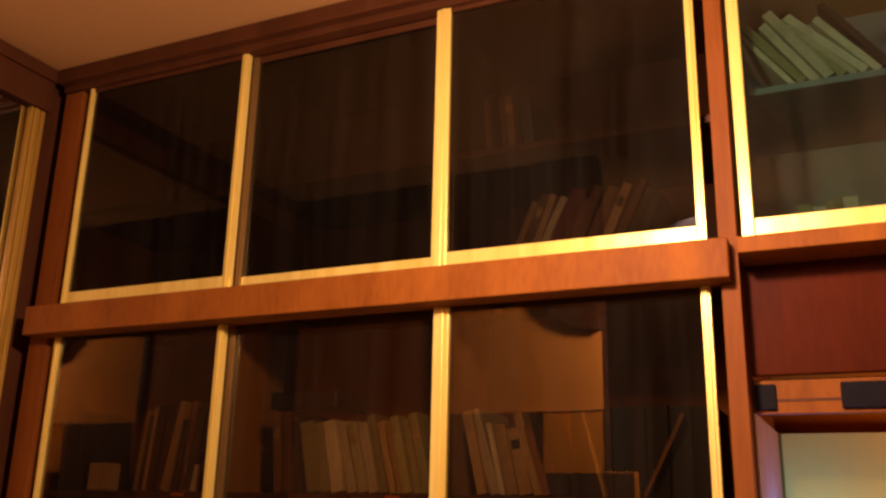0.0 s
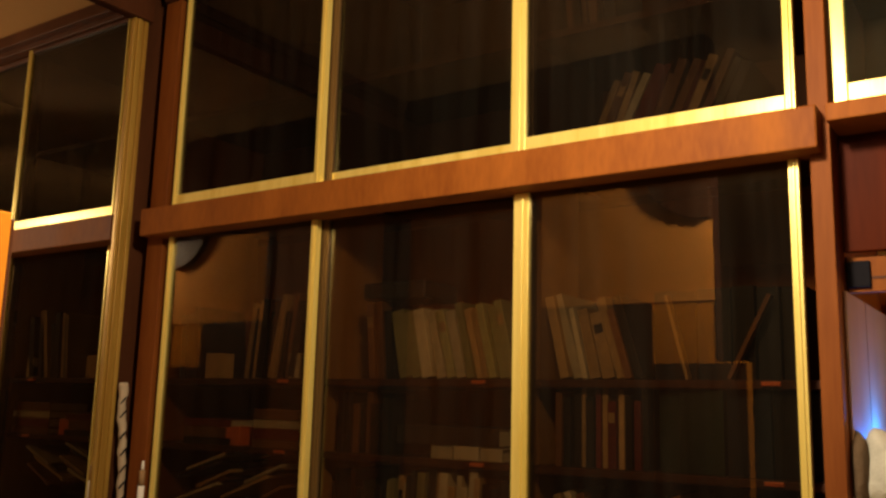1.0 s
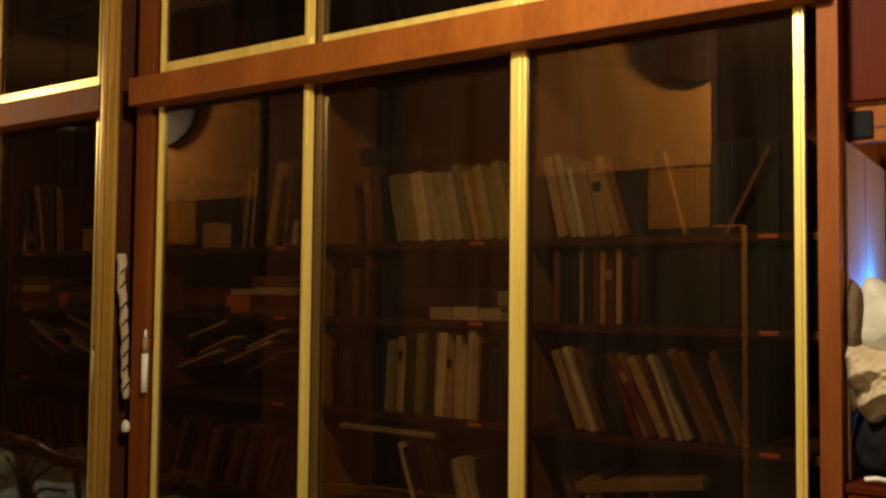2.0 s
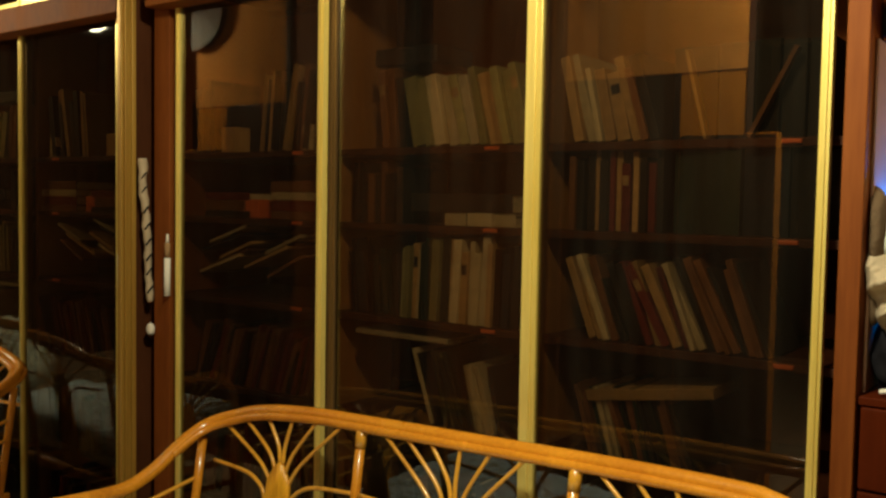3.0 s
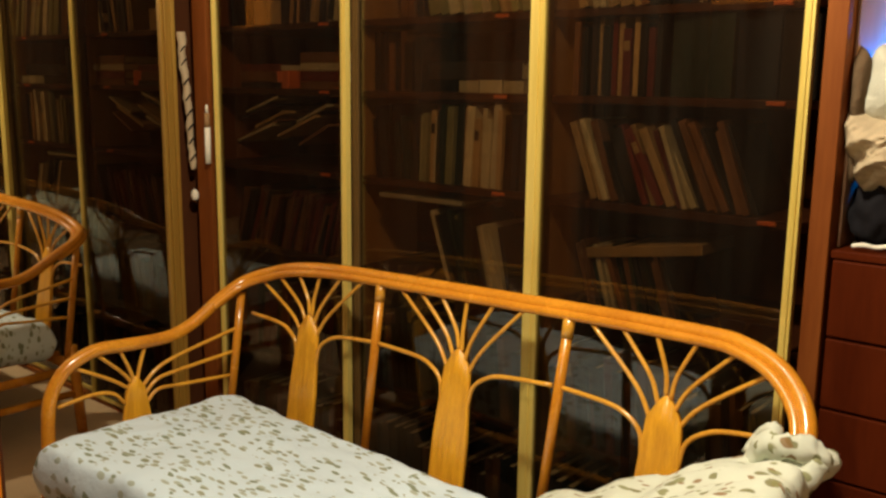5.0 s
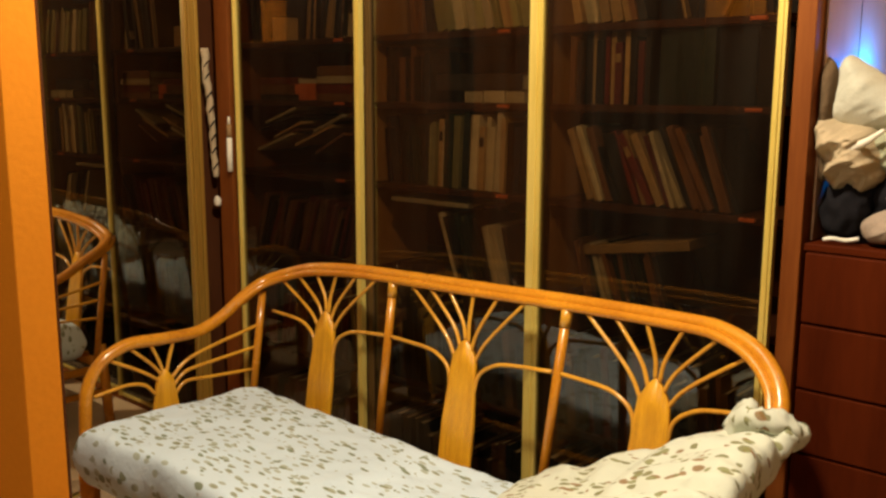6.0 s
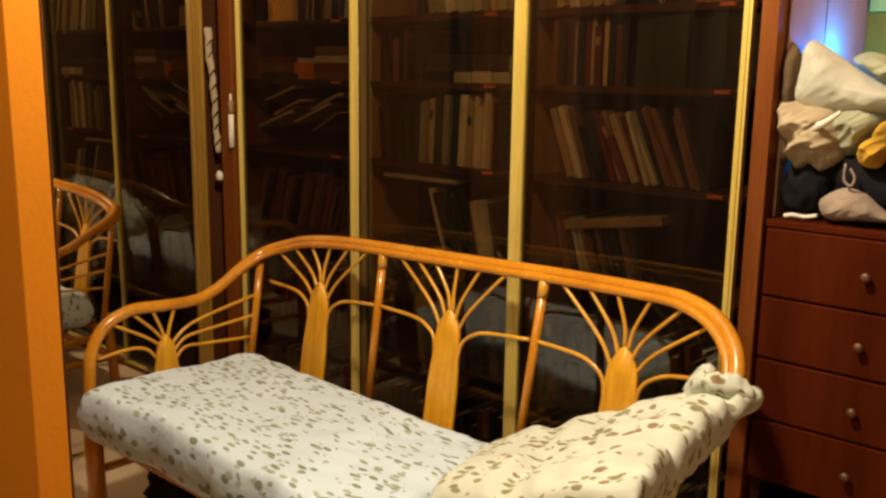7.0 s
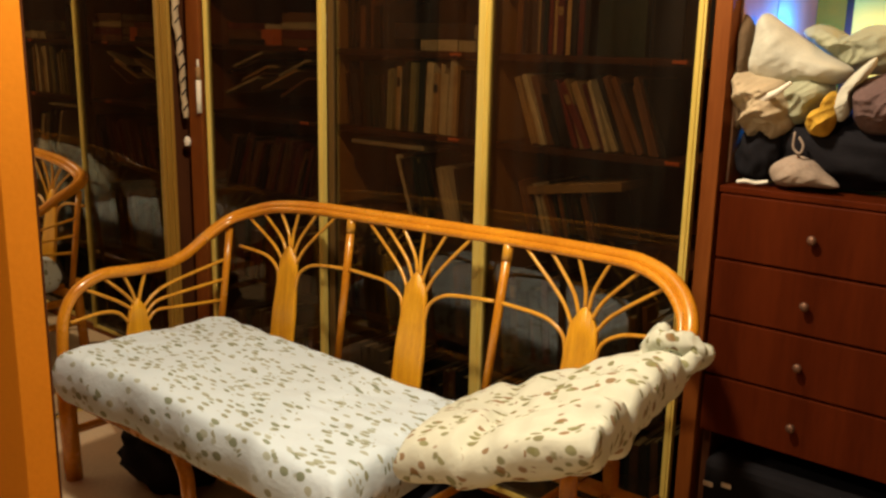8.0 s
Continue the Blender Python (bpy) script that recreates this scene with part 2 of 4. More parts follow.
# same cotton as LEAFY, with the warmer light put into its base
LEAFY_WARM = leaf_fabric("leaf_print_warm_light", (0.60, 0.63, 0.51), (((0.17, 0.16, 0.05), 35, 2.4, 28), ((0.24, 0.13, 0.04), 100, 2.4, 30), ((0.22, 0.22, 0.08), 150, 2.3, 32)), 0.44, 1.0)


# ---- helpers for shapes ----
def part(name, bm, mat, parent=None, label="", smooth=False, m=None):
    me = bpy.data.meshes.new(name)
    bm.normal_update()
    bm.to_mesh(me)
    bm.free()
    me.materials.append(mat)
    if smooth:
        me.shade_smooth()
    ob = new(name, me)
    if m is not None:
        ob.matrix_world = m
    ob.parent = parent
    return tagged(ob, label)


def thing(name, label, category, group="", kind="", at=(0, 0, 0)):
    ob = new(name)
    ob.empty_display_size = 0.1
    ob.location = at
    return tagged(ob, label, category, group, kind)


def block(bm, x0, x1, y0, y1, z0, z1, bevel=0.0, m=None):
    """A box with rounded edges, added to bm."""
    tmp = bmesh.new()
    bmesh.ops.create_cube(tmp, size=1.0)
    bmesh.ops.scale(tmp, verts=tmp.verts, vec=(abs(x1 - x0), abs(y1 - y0), abs(z1 - z0)))
    bmesh.ops.translate(tmp, verts=tmp.verts, vec=((x0 + x1) / 2, (y0 + y1) / 2, (z0 + z1) / 2))
    if bevel:
        bmesh.ops.bevel(tmp, geom=tmp.edges[:], offset=bevel, segments=2, affect="EDGES", profile=0.5)
    if m is not None:
        bmesh.ops.transform(tmp, matrix=m, verts=tmp.verts)
    me = bpy.data.meshes.new("tmp")
    tmp.to_mesh(me)
    tmp.free()
    bm.from_mesh(me)
    bpy.data.meshes.remove(me)
    return bm


def box(*dims, bevel=0.002, m=None):
    return block(bmesh.new(), *dims, bevel=bevel, m=m)


def spline(points, steps=8):
    """A smooth line through the points (Catmull-Rom)."""
    p = [Vector(q) for q in points]
    p = [p[0] * 2 - p[1], *p, p[-1] * 2 - p[-2]]
    out = []
    for i in range(1, len(p) - 2):
        for s in range(steps):
            t = s / steps
            a, b, c, d = p[i - 1 : i + 3]
            out.append(0.5 * ((2 * b) + (c - a) * t + (2 * a - 5 * b + 4 * c - d) * t * t + (3 * b - a - 3 * c + d) * t**3))
    return [*out, p[-2]]


def tube(bm, line, radius, sides=10, radius_end=None):
    """A round cane along a line, added to bm."""
    line = [Vector(q) for q in line]
    rings, side = [], None
    last = len(line) - 1
    for i, q in enumerate(line):
        way = (line[min(i + 1, last)] - line[max(i - 1, 0)]).normalized()
        if side is None:
            side = way.orthogonal().normalized()
        side = (side - way * side.dot(way)).normalized()
        up = way.cross(side)
        r = radius + ((radius_end or radius) - radius) * i / last
        rings.append([bm.verts.new(q + r * (math.cos(a) * side + math.sin(a) * up)) for a in (2 * math.pi * k / sides for k in range(sides))])
    for a, b in zip(rings, rings[1:]):
        for k in range(sides):
            bm.faces.new((a[k], a[(k + 1) % sides], b[(k + 1) % sides], b[k]))
    bm.faces.new(rings[0][::-1])
    bm.faces.new(rings[-1])
    return bm


def lathe(bm, profile, centre, axis="z", sides=20):
    """A turned form: profile of (radius, height), added to bm."""
    rings = []
    for r, h in profile:
        ring = []
        for k in range(sides):
            a = 2 * math.pi * k / sides
            c, s = r * math.cos(a), r * math.sin(a)
            v = {"z": (c, s, h), "y": (c, h, s), "x": (h, c, s)}[axis]
            ring.append(bm.verts.new(Vector(centre) + Vector(v)))
        rings.append(ring)
    for a, b in zip(rings, rings[1:]):
        for k in range(sides):
            bm.faces.new((a[k], a[(k + 1) % sides], b[(k + 1) % sides], b[k]))
    bm.faces.new(rings[0][::-1])
    bm.faces.new(rings[-1])
    bmesh.ops.recalc_face_normals(bm, faces=bm.faces)
    return bm


def cloth_lump(centre, size, seed, folds=0.25, detail=4, freq=2.2, turn=0.0):
    """A crumpled heap of cloth with folds."""
    bm = bmesh.new()
    bmesh.ops.create_icosphere(bm, subdivisions=detail, radius=1.0)
    for v in bm.verts:
        d = v.co.normalized()
        q = d * freq + Vector((seed * 7.3, seed * 3.1, seed * 1.7))
        ridge = 1 - abs(noise.noise(q)) * 2
        fine = 1 - abs(noise.noise(q * 2.3)) * 2
        ridge, fine = ridge * abs(ridge) * 0.7 + 0.15, noise.noise(q * 1.9)
        v.co = d * (1 + folds * (ridge - 0.4) + folds * 0.3 * fine)
        v.co.z = max(v.co.z, -0.75)
    bmesh.ops.scale(bm, verts=bm.verts, vec=size)
    bmesh.ops.rotate(bm, verts=bm.verts, cent=(0, 0, 0), matrix=Matrix.Rotation(turn, 3, "Y"))
    bmesh.ops.translate(bm, verts=bm.verts, vec=centre)
    return bm


# ---- shell of the room ----
CEIL = 2.802
F0 = 0.05              # level of the floor
MX = -1.350          # plane of the mirror doors
PY, PX = -1.30, 0.172  # the partition's faces towards the bookcase and the room
floor = tagged(part("floor", box(MX - 0.3, 3.2, -6.6, 0.68, -0.1, F0, bevel=0), FLOORMAT), "worn beige linoleum floor", "floor", kind="structure")
ceiling = tagged(part("ceiling", box(MX - 0.3, 3.2, -6.6, 0.68, CEIL, CEIL + 0.1, bevel=0), CEILPAINT), "warm off-white painted ceiling", "ceiling", kind="structure")
tagged(part("wall_north", box(MX - 0.3, 3.2, 0.58, 0.68, 0, CEIL, bevel=0), WALLPAINT), "orange painted wall behind the bookcases", "wall", kind="structure")
# unseen walls, dark-coloured to stand for the unlit part of the room
tagged(part("wall_west", box(MX - 0.3, MX - 0.081, -6.5, 0.58, 0, CEIL, bevel=0), DARKWOOD), "unseen wall behind the mirror doors, dark for the unlit room", "wall", kind="structure")
tagged(part("wall_east", box(3.1, 3.2, -6.6, 0.58, 0, CEIL, bevel=0), DARKWOOD), "unseen side wall, dark for the unlit room", "wall", kind="structure")
tagged(part("wall_south", box(MX - 0.3, 3.1, -6.6, -6.5, 0, CEIL, bevel=0), DARKWOOD), "unseen back wall, dark for the unlit room", "wall", kind="structure")
bm = block(bmesh.new(), MX - 0.08, 0.066, PY - 0.05, PY, 0, CEIL, bevel=0.004)
block(bm, 0.060, PX, PY - 0.0505, PY + 0.0005, 0, 1.62, bevel=0.0015)
tagged(part("wall_partition", bm, WALLPAINT), "orange painted partition wall with a plain lower end", "wall", kind="structure")

# ---- mirror doors of the wardrobe ----
mirror_door = thing("mirror_wardrobe_door", "tall mirror wardrobe door with grooved gold metal edge", "mirror door")
part("mirror_pane", box(MX - 0.006, MX, PY + 0.002, -0.083, 0.06, 2.645, bevel=0), MIRROR, None, "slightly grey mirror glass").parent = mirror_door
bm = bmesh.new()
for k, (y0, y1, d) in enumerate(((-0.096, -0.090, 0.010), (-0.090, -0.084, 0.005), (-0.084, -0.068, 0.012), (-0.068, -0.058, 0.005), (-0.058, -0.044, 0.010))):
    block(bm, MX - 0.012, MX + d, y0, y1, 0.03, 2.655, bevel=0.0015)
part("edge_profile", bm, OLDGOLD, mirror_door, "grooved gold edge profile")
part("bottom_track", box(MX - 0.02, MX + 0.012, PY + 0.002, -0.110, 0.0, 0.055), GOLD, mirror_door, "gold bottom track")
wardrobe_cornice = tagged(part("wardrobe_cornice", box(MX - 0.03, MX + 0.018, PY + 0.001, -0.030, 2.658, CEIL - 0.002), DARKWOOD), "dark stained cornice above the mirror doors", "cornice", kind="structure")
part("moulding", box(MX + 0.018, MX + 0.032, PY + 0.001, -0.030, CEIL - 0.045, CEIL - 0.003), DARKWOOD, wardrobe_cornice)
tagged(part("wardrobe_back", box(MX - 0.08, MX - 0.03, PY, 0.44, 0.0, CEIL - 0.002, bevel=0), DARKWOOD), "dark inner side of the wardrobe", "wardrobe side", kind="structure")

# ---- the bookcase ----
BX0, BX1 = -1.312, 0.712
DEEP = 0.44
bookcase = thing("bookcase", "floor-to-ceiling cherry veneer bookcase with sliding glass doors", "bookcase")
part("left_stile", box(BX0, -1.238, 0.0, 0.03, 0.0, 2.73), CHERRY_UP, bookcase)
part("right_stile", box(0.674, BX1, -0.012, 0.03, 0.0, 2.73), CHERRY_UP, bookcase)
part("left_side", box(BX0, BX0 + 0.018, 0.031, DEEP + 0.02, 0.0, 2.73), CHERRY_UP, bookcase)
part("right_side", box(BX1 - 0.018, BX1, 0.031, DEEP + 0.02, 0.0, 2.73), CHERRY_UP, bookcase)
part("back_panel", box(BX0, BX1, DEEP + 0.021, DEEP + 0.035, 0.0, 1.99, bevel=0), CHERRY_UP, bookcase, "reddish back panel")
# back, dividers and shelves of the upper tier are darkened for its shade
part("back_panel", box(BX0, BX1, DEEP + 0.021, DEEP + 0.035, 1.992, 2.73, bevel=0), DARKWOOD, bookcase, "back panel, the upper tier's shade in its colour")
for x in (-0.612, 0.026):
    part("divider", box(x - 0.009, x + 0.009, 0.060, 0.30, 0.06, 2.0), LIT_VENEER, bookcase)
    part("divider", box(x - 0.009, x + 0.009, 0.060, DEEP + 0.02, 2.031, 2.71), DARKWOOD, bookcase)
beam = part("middle_board", box(-1.280, 0.698, -0.058, 0.025, 1.936, 2.021, bevel=0.004), CHERRY, bookcase, "thick protruding cherry board between the two tiers")
part("cornice", box(BX0, 3.0, -0.012, 0.03, 2.732, CEIL - 0.002), DARKWOOD, bookcase, "dark stained cornice")
part("cornice_moulding", box(BX0, 3.0, -0.040, -0.012, CEIL - 0.05, CEIL - 0.003), DARKWOOD, bookcase)
part("top_panel", box(BX0 + 0.02, BX1 - 0.02, 0.031, DEEP + 0.02, 2.712, 2.729), DARKWOOD, bookcase)
part("plinth", box(-1.237, 0.673, 0.012, 0.03, 0.0, 0.07), CHERRY, bookcase)
LOWER = (0.09, 0.48, 0.82, 1.078, 1.316, 1.508)
UPPER = (2.034, 2.345)
BAYS = ((-1.293, -0.622), (-0.602, 0.016), (0.036, 0.693))
for z in (*LOWER, *UPPER):
    for x0, x1 in BAYS:
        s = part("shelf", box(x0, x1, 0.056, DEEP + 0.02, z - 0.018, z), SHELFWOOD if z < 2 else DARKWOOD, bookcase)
        if 1.0 < z < 1.6:
            part("shelf_clip", box(x1 - 0.143, x1 - 0.105, 0.050, 0.060, z - 0.012, z - 0.003), CLIP, s, "small orange plastic clip")


def sliding_door(x0, x1, y, z0, z1, left, right, rail, label, metal=None):
    d = thing("sliding_glass_door", label, "glass door", group="sliding doors of the bookcase")
    for a, b in ((x0, x0 + left), (x1 - right, x1)):
        bm = bmesh.new()
        w = (b - a) / 3
        for k in range(3):
            block(bm, a + k * w, a + (k + 1) * w, y - (0.010 if k == 1 else 0.007), y + 0.012, z0, z1, bevel=0.0012)
        part("stile", bm, metal or GOLD, d, "grooved metal stile")
    if rail:
        part("rail", box(x0 + left, x1 - right, y - 0.006, y + 0.012, z0, z0 + rail), GOLD, d, "gold metal bottom rail")
        part("rail", box(x0 + left, x1 - right, y - 0.006, y + 0.012, z1 - 0.012, z1), DARKWOOD, d)
    else:
        part("rail", box(x0 + left, x1 - right, y - 0.004, y + 0.010, z0, z0 + 0.014), GOLD, d)
    part("pane", box(x0 + left, x1 - right, y + 0.001, y + 0.005, z0 + (rail or 0.014), z1 - (0.012 if rail else 0), bevel=0), GLASS_SHADED if rail else GLASS, d, "smoked glass pane")
    return d


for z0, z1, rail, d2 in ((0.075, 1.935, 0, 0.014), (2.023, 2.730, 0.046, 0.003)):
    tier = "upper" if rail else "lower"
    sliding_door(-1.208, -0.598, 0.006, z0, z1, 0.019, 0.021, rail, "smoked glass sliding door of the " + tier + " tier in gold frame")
    sliding_door(-0.606, 0.048, 0.034, z0, z1, 0.026, 0.030, rail, "smoked glass sliding door of the " + tier + " tier, set behind its neighbours", SHADED_GOLD)
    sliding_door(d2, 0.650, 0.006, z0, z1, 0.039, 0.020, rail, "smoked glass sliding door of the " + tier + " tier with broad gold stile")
part("track", box(-1.237, 0.673, 0.022, 0.030, 2.0175, 2.030), DARKWOOD, bookcase)

# ---- cupboard and niche beside the bookcase ----
NX = 1.80            # far end of the niche
NB = 0.51            # back of the niche
cupboard = thing("wall_cupboard", "upper cupboard with gold framed, glare-tinted glass above the niche", "cupboard")
part("floor_board", box(BX1 + 0.002, NX, -0.054, DEEP, 1.985, 2.0205, bevel=0.003), CHERRY, cupboard, "cherry veneer bottom board")
part("shelf", box(BX1 + 0.002, NX, 0.06, DEEP, 2.375, 2.391), GREYBOARD, cupboard, "pale shelf")
part("back_panel", box(BX1 + 0.002, NX, DEEP + 0.002, DEEP + 0.012, 2.022, 2.73, bevel=0), GREYBOARD, cupboard, "pale back panel")
part("side_panel", box(NX + 0.001, NX + 0.02, -0.03, 0.44, 0.0, 2.73), CHERRY_UP, cupboard)
door = part("door_frame", box(0.722, 0.748, -0.012, 0.014, 2.022, 2.730), GOLD, cupboard, "gold metal door frame")
part("bottom_rail", box(0.748, NX, -0.012, 0.014, 2.022, 2.068), GOLD, door)
part("pane", box(0.748, NX, 0.0, 0.004, 2.068, 2.730, bevel=0), GLARE_GLASS, door, "glass pane tinted for a teal glare")
part("flap", box(BX1 + 0.002, NX, 0.056, 0.072, 1.752, 1.984, bevel=0.003), MAHOGANY, cupboard, "reddish mahogany flap")
rail = part("niche_rail", box(BX1 + 0.002, NX, 0.075, 0.095, 1.676, 1.746), CHERRY, cupboard, "cherry rail under the flap")
for x0, x1 in ((0.716, 0.757), (0.878, 0.976), (1.22, 1.32)):
    part("catch", box(x0, x1, 0.066, 0.0745, 1.684, 1.736, bevel=0.003), BLACKCLOTH, rail, "black magnetic catch")
part("groove", box(0.757, NX, 0.0735, 0.0752, 1.701, 1.706, bevel=0), DARKWOOD, rail)

niche = thing("niche_panelling", "cherry panelled niche above the chest of drawers", "panelling", kind="structure")
for y0, y1 in ((0.035, 0.233), (0.238, NB - 0.001)):
    part("side_board", box(BX1 + 0.0005, BX1 + 0.006, y0, y1, 1.045, 1.675, bevel=0.001), SIDEBOARD, niche, "pale side board of the niche")
part("niche_back", box(BX1 + 0.002, NX, NB, NB + 0.015, 0.05, 1.675, bevel=0), WALLPAINT, niche, "orange back of the niche")
tagged(part("yellow_board", box(0.724, NX - 0.05, NB - 0.012, NB - 0.002, 1.505, 1.673, bevel=0.001), YELLOWBOARD), "pale yellow board leaning in the niche", "board")
tagged(part("yellow_card", box(0.812, NX - 0.05, NB - 0.018, NB - 0.004, 1.046, 1.503, bevel=0.001), YELLOWBOARD), "pale yellow card at the back of the niche", "card")
# added strip: stands for the dark gap beside the card
tagged(part("gap_strip", box(0.792, 0.811, NB - 0.010, NB - 0.002, 1.046, 1.503, bevel=0.001), DARKWOOD), "narrow dark strip standing for the gap beside the yellow card", "lath")

chest = thing("chest_of_drawers", "reddish mahogany chest of drawers with small dull brass knobs", "chest of drawers")
CX0, CX1, CF = 0.718, 1.56, -0.003
part("carcass", box(CX0, CX1, CF + 0.021, NB - 0.004, 0.455, 1.027), MAHOGANY, chest)
part("top", box(CX0 - 0.004, CX1, CF + 0.004, NB - 0.004, 1.028, 1.043), MAHOGANY, chest)
for z0, z1 in ((0.879, 1.025), (0.739, 0.874), (0.600, 0.734), (0.456, 0.595)):
    front = CF
    dr = part("drawer_front", box(CX0 + 0.001, CX1, front, front + 0.019, z0, z1, bevel=0.003), MAHOGANY, chest)
    for x in (0.934, 1.372):
        bm = lathe(bmesh.new(), ((0.004, 0.0), (0.004, -0.009), (0.009, -0.012), (0.0105, -0.017), (0.008, -0.021), (0.003, -0.023)), (x, front, (z0 + z1) / 2), "y", 16)
        part("knob", bm, KNOB, dr, "small dull brass knob", smooth=True)
for x in (CX0 + 0.002, CX1 - 0.022):
    part("side_leg", box(x, x + 0.02, CF + 0.022, NB - 0.004, F0, 0.454), DARKWOOD, chest, "dark side panel reaching the floor")
part("lower_back", box(CX0 + 0.024, CX1 - 0.024, 0.40, 0.415, F0, 0.454), DARKWOOD, chest)

suitcase = thing("suitcase", "black suitcase with small steel latches under the chest", "suitcase")
part("shell", box(0.742, 1.25, -0.020, 0.28, F0, 0.395, bevel=0.02), BLACKCLOTH, suitcase)
for x, z in ((0.762, 0.335), (0.806, 0.345)):
    part("latch", box(x - 0.013, x + 0.013, -0.027, -0.0205, z - 0.007, z + 0.007, bevel=0.002), CHROME, suitcase, "small steel latch")

niche_lamp = thing("niche_lamp", "small warm lamp under the cupboard at the end of the niche", "lamp")
part("stem", tube(bmesh.new(), [(1.36, 0.34, 1.635), (1.36, 0.34, 1.984)], 0.010, 10), CHROME, niche_lamp, smooth=True)
part("cap", lathe(bmesh.new(), ((0.012, 1.652), (0.045, 1.640), (0.048, 1.634), (0.010, 1.646)), (1.36, 0.34, 0)), CHROME, niche_lamp, "small steel cap", smooth=True)

# heap of clothes on the chest
HEAP = Matrix.Translation((0.019, 0.085, -0.047)) @ Matrix.Diagonal((1, 1, 1.05, 1))


def heaped(bm):
    """Sets a cloth form down on the chest top."""
    bm.transform(HEAP)
    return bm


def garment(outline, y, deep, folds, seed, rings=30, around=120):
    """Soft folded cloth filling an outline across and up, bulging to the front."""
    n = len(outline)
    rim = []
    for k in range(around):
        s = k / around * n
        i, w = int(s), s % 1.0
        p = [Vector((*outline[(i + j) % n], 0)) for j in (-1, 0, 1, 2)]
        rim.append(0.5 * (2 * p[1] + (p[2] - p[0]) * w + (2 * p[0] - 5 * p[1] + 4 * p[2] - p[3]) * w ** 2 + (3 * p[1] - p[0] - 3 * p[2] + p[3]) * w ** 3))
    mid = sum(rim, Vector()) / around
    bm = bmesh.new()
    off = Vector((seed * 7.3, seed * 3.1, seed * 1.7))

    def vert(q, r, side):
        a = Vector((q.x * 0.8 + q.y * 0.6, q.y * 0.8 - q.x * 0.6, 0))
        fold = 1 - 2 * abs(noise.noise(Vector((a.x * 9, a.y * 22, 0)) + off))
        crease = 1 - 2.4 * abs(noise.noise(Vector((a.x * 24 + 1.5 * fold, a.y * 52, 3)) + off))
        fine = noise.noise(Vector((a.x * 70, a.y * 110, 0)) + off)
        bulge = math.sqrt(max(0.0, 1 - r * r))
        depth = deep * (bulge + folds * (fold * 1.7 + crease * 0.38 + fine * 0.2) * min(1, 2.2 * (1 - r) + 0.12))
        return bm.verts.new((q.x, y - depth if side else y + deep * 0.7 * bulge, q.y))

    for side in (1, 0):
        centre = vert(mid, 0, side)
        last = None
        for j in range(1, rings + 1):
            r = (j / rings) ** 0.8
            ring = [vert(mid + (e - mid) * r, r, side) for e in rim]
            for k in range(around):
                m = (k + 1) % around
                bm.faces.new((centre, ring[k], ring[m]) if last is None else (last[k], ring[k], ring[m], last[m]))
            last = ring
    bmesh.ops.remove_doubles(bm, verts=bm.verts, dist=0.0002)
    bmesh.ops.recalc_face_normals(bm, faces=bm.faces)
    return bm


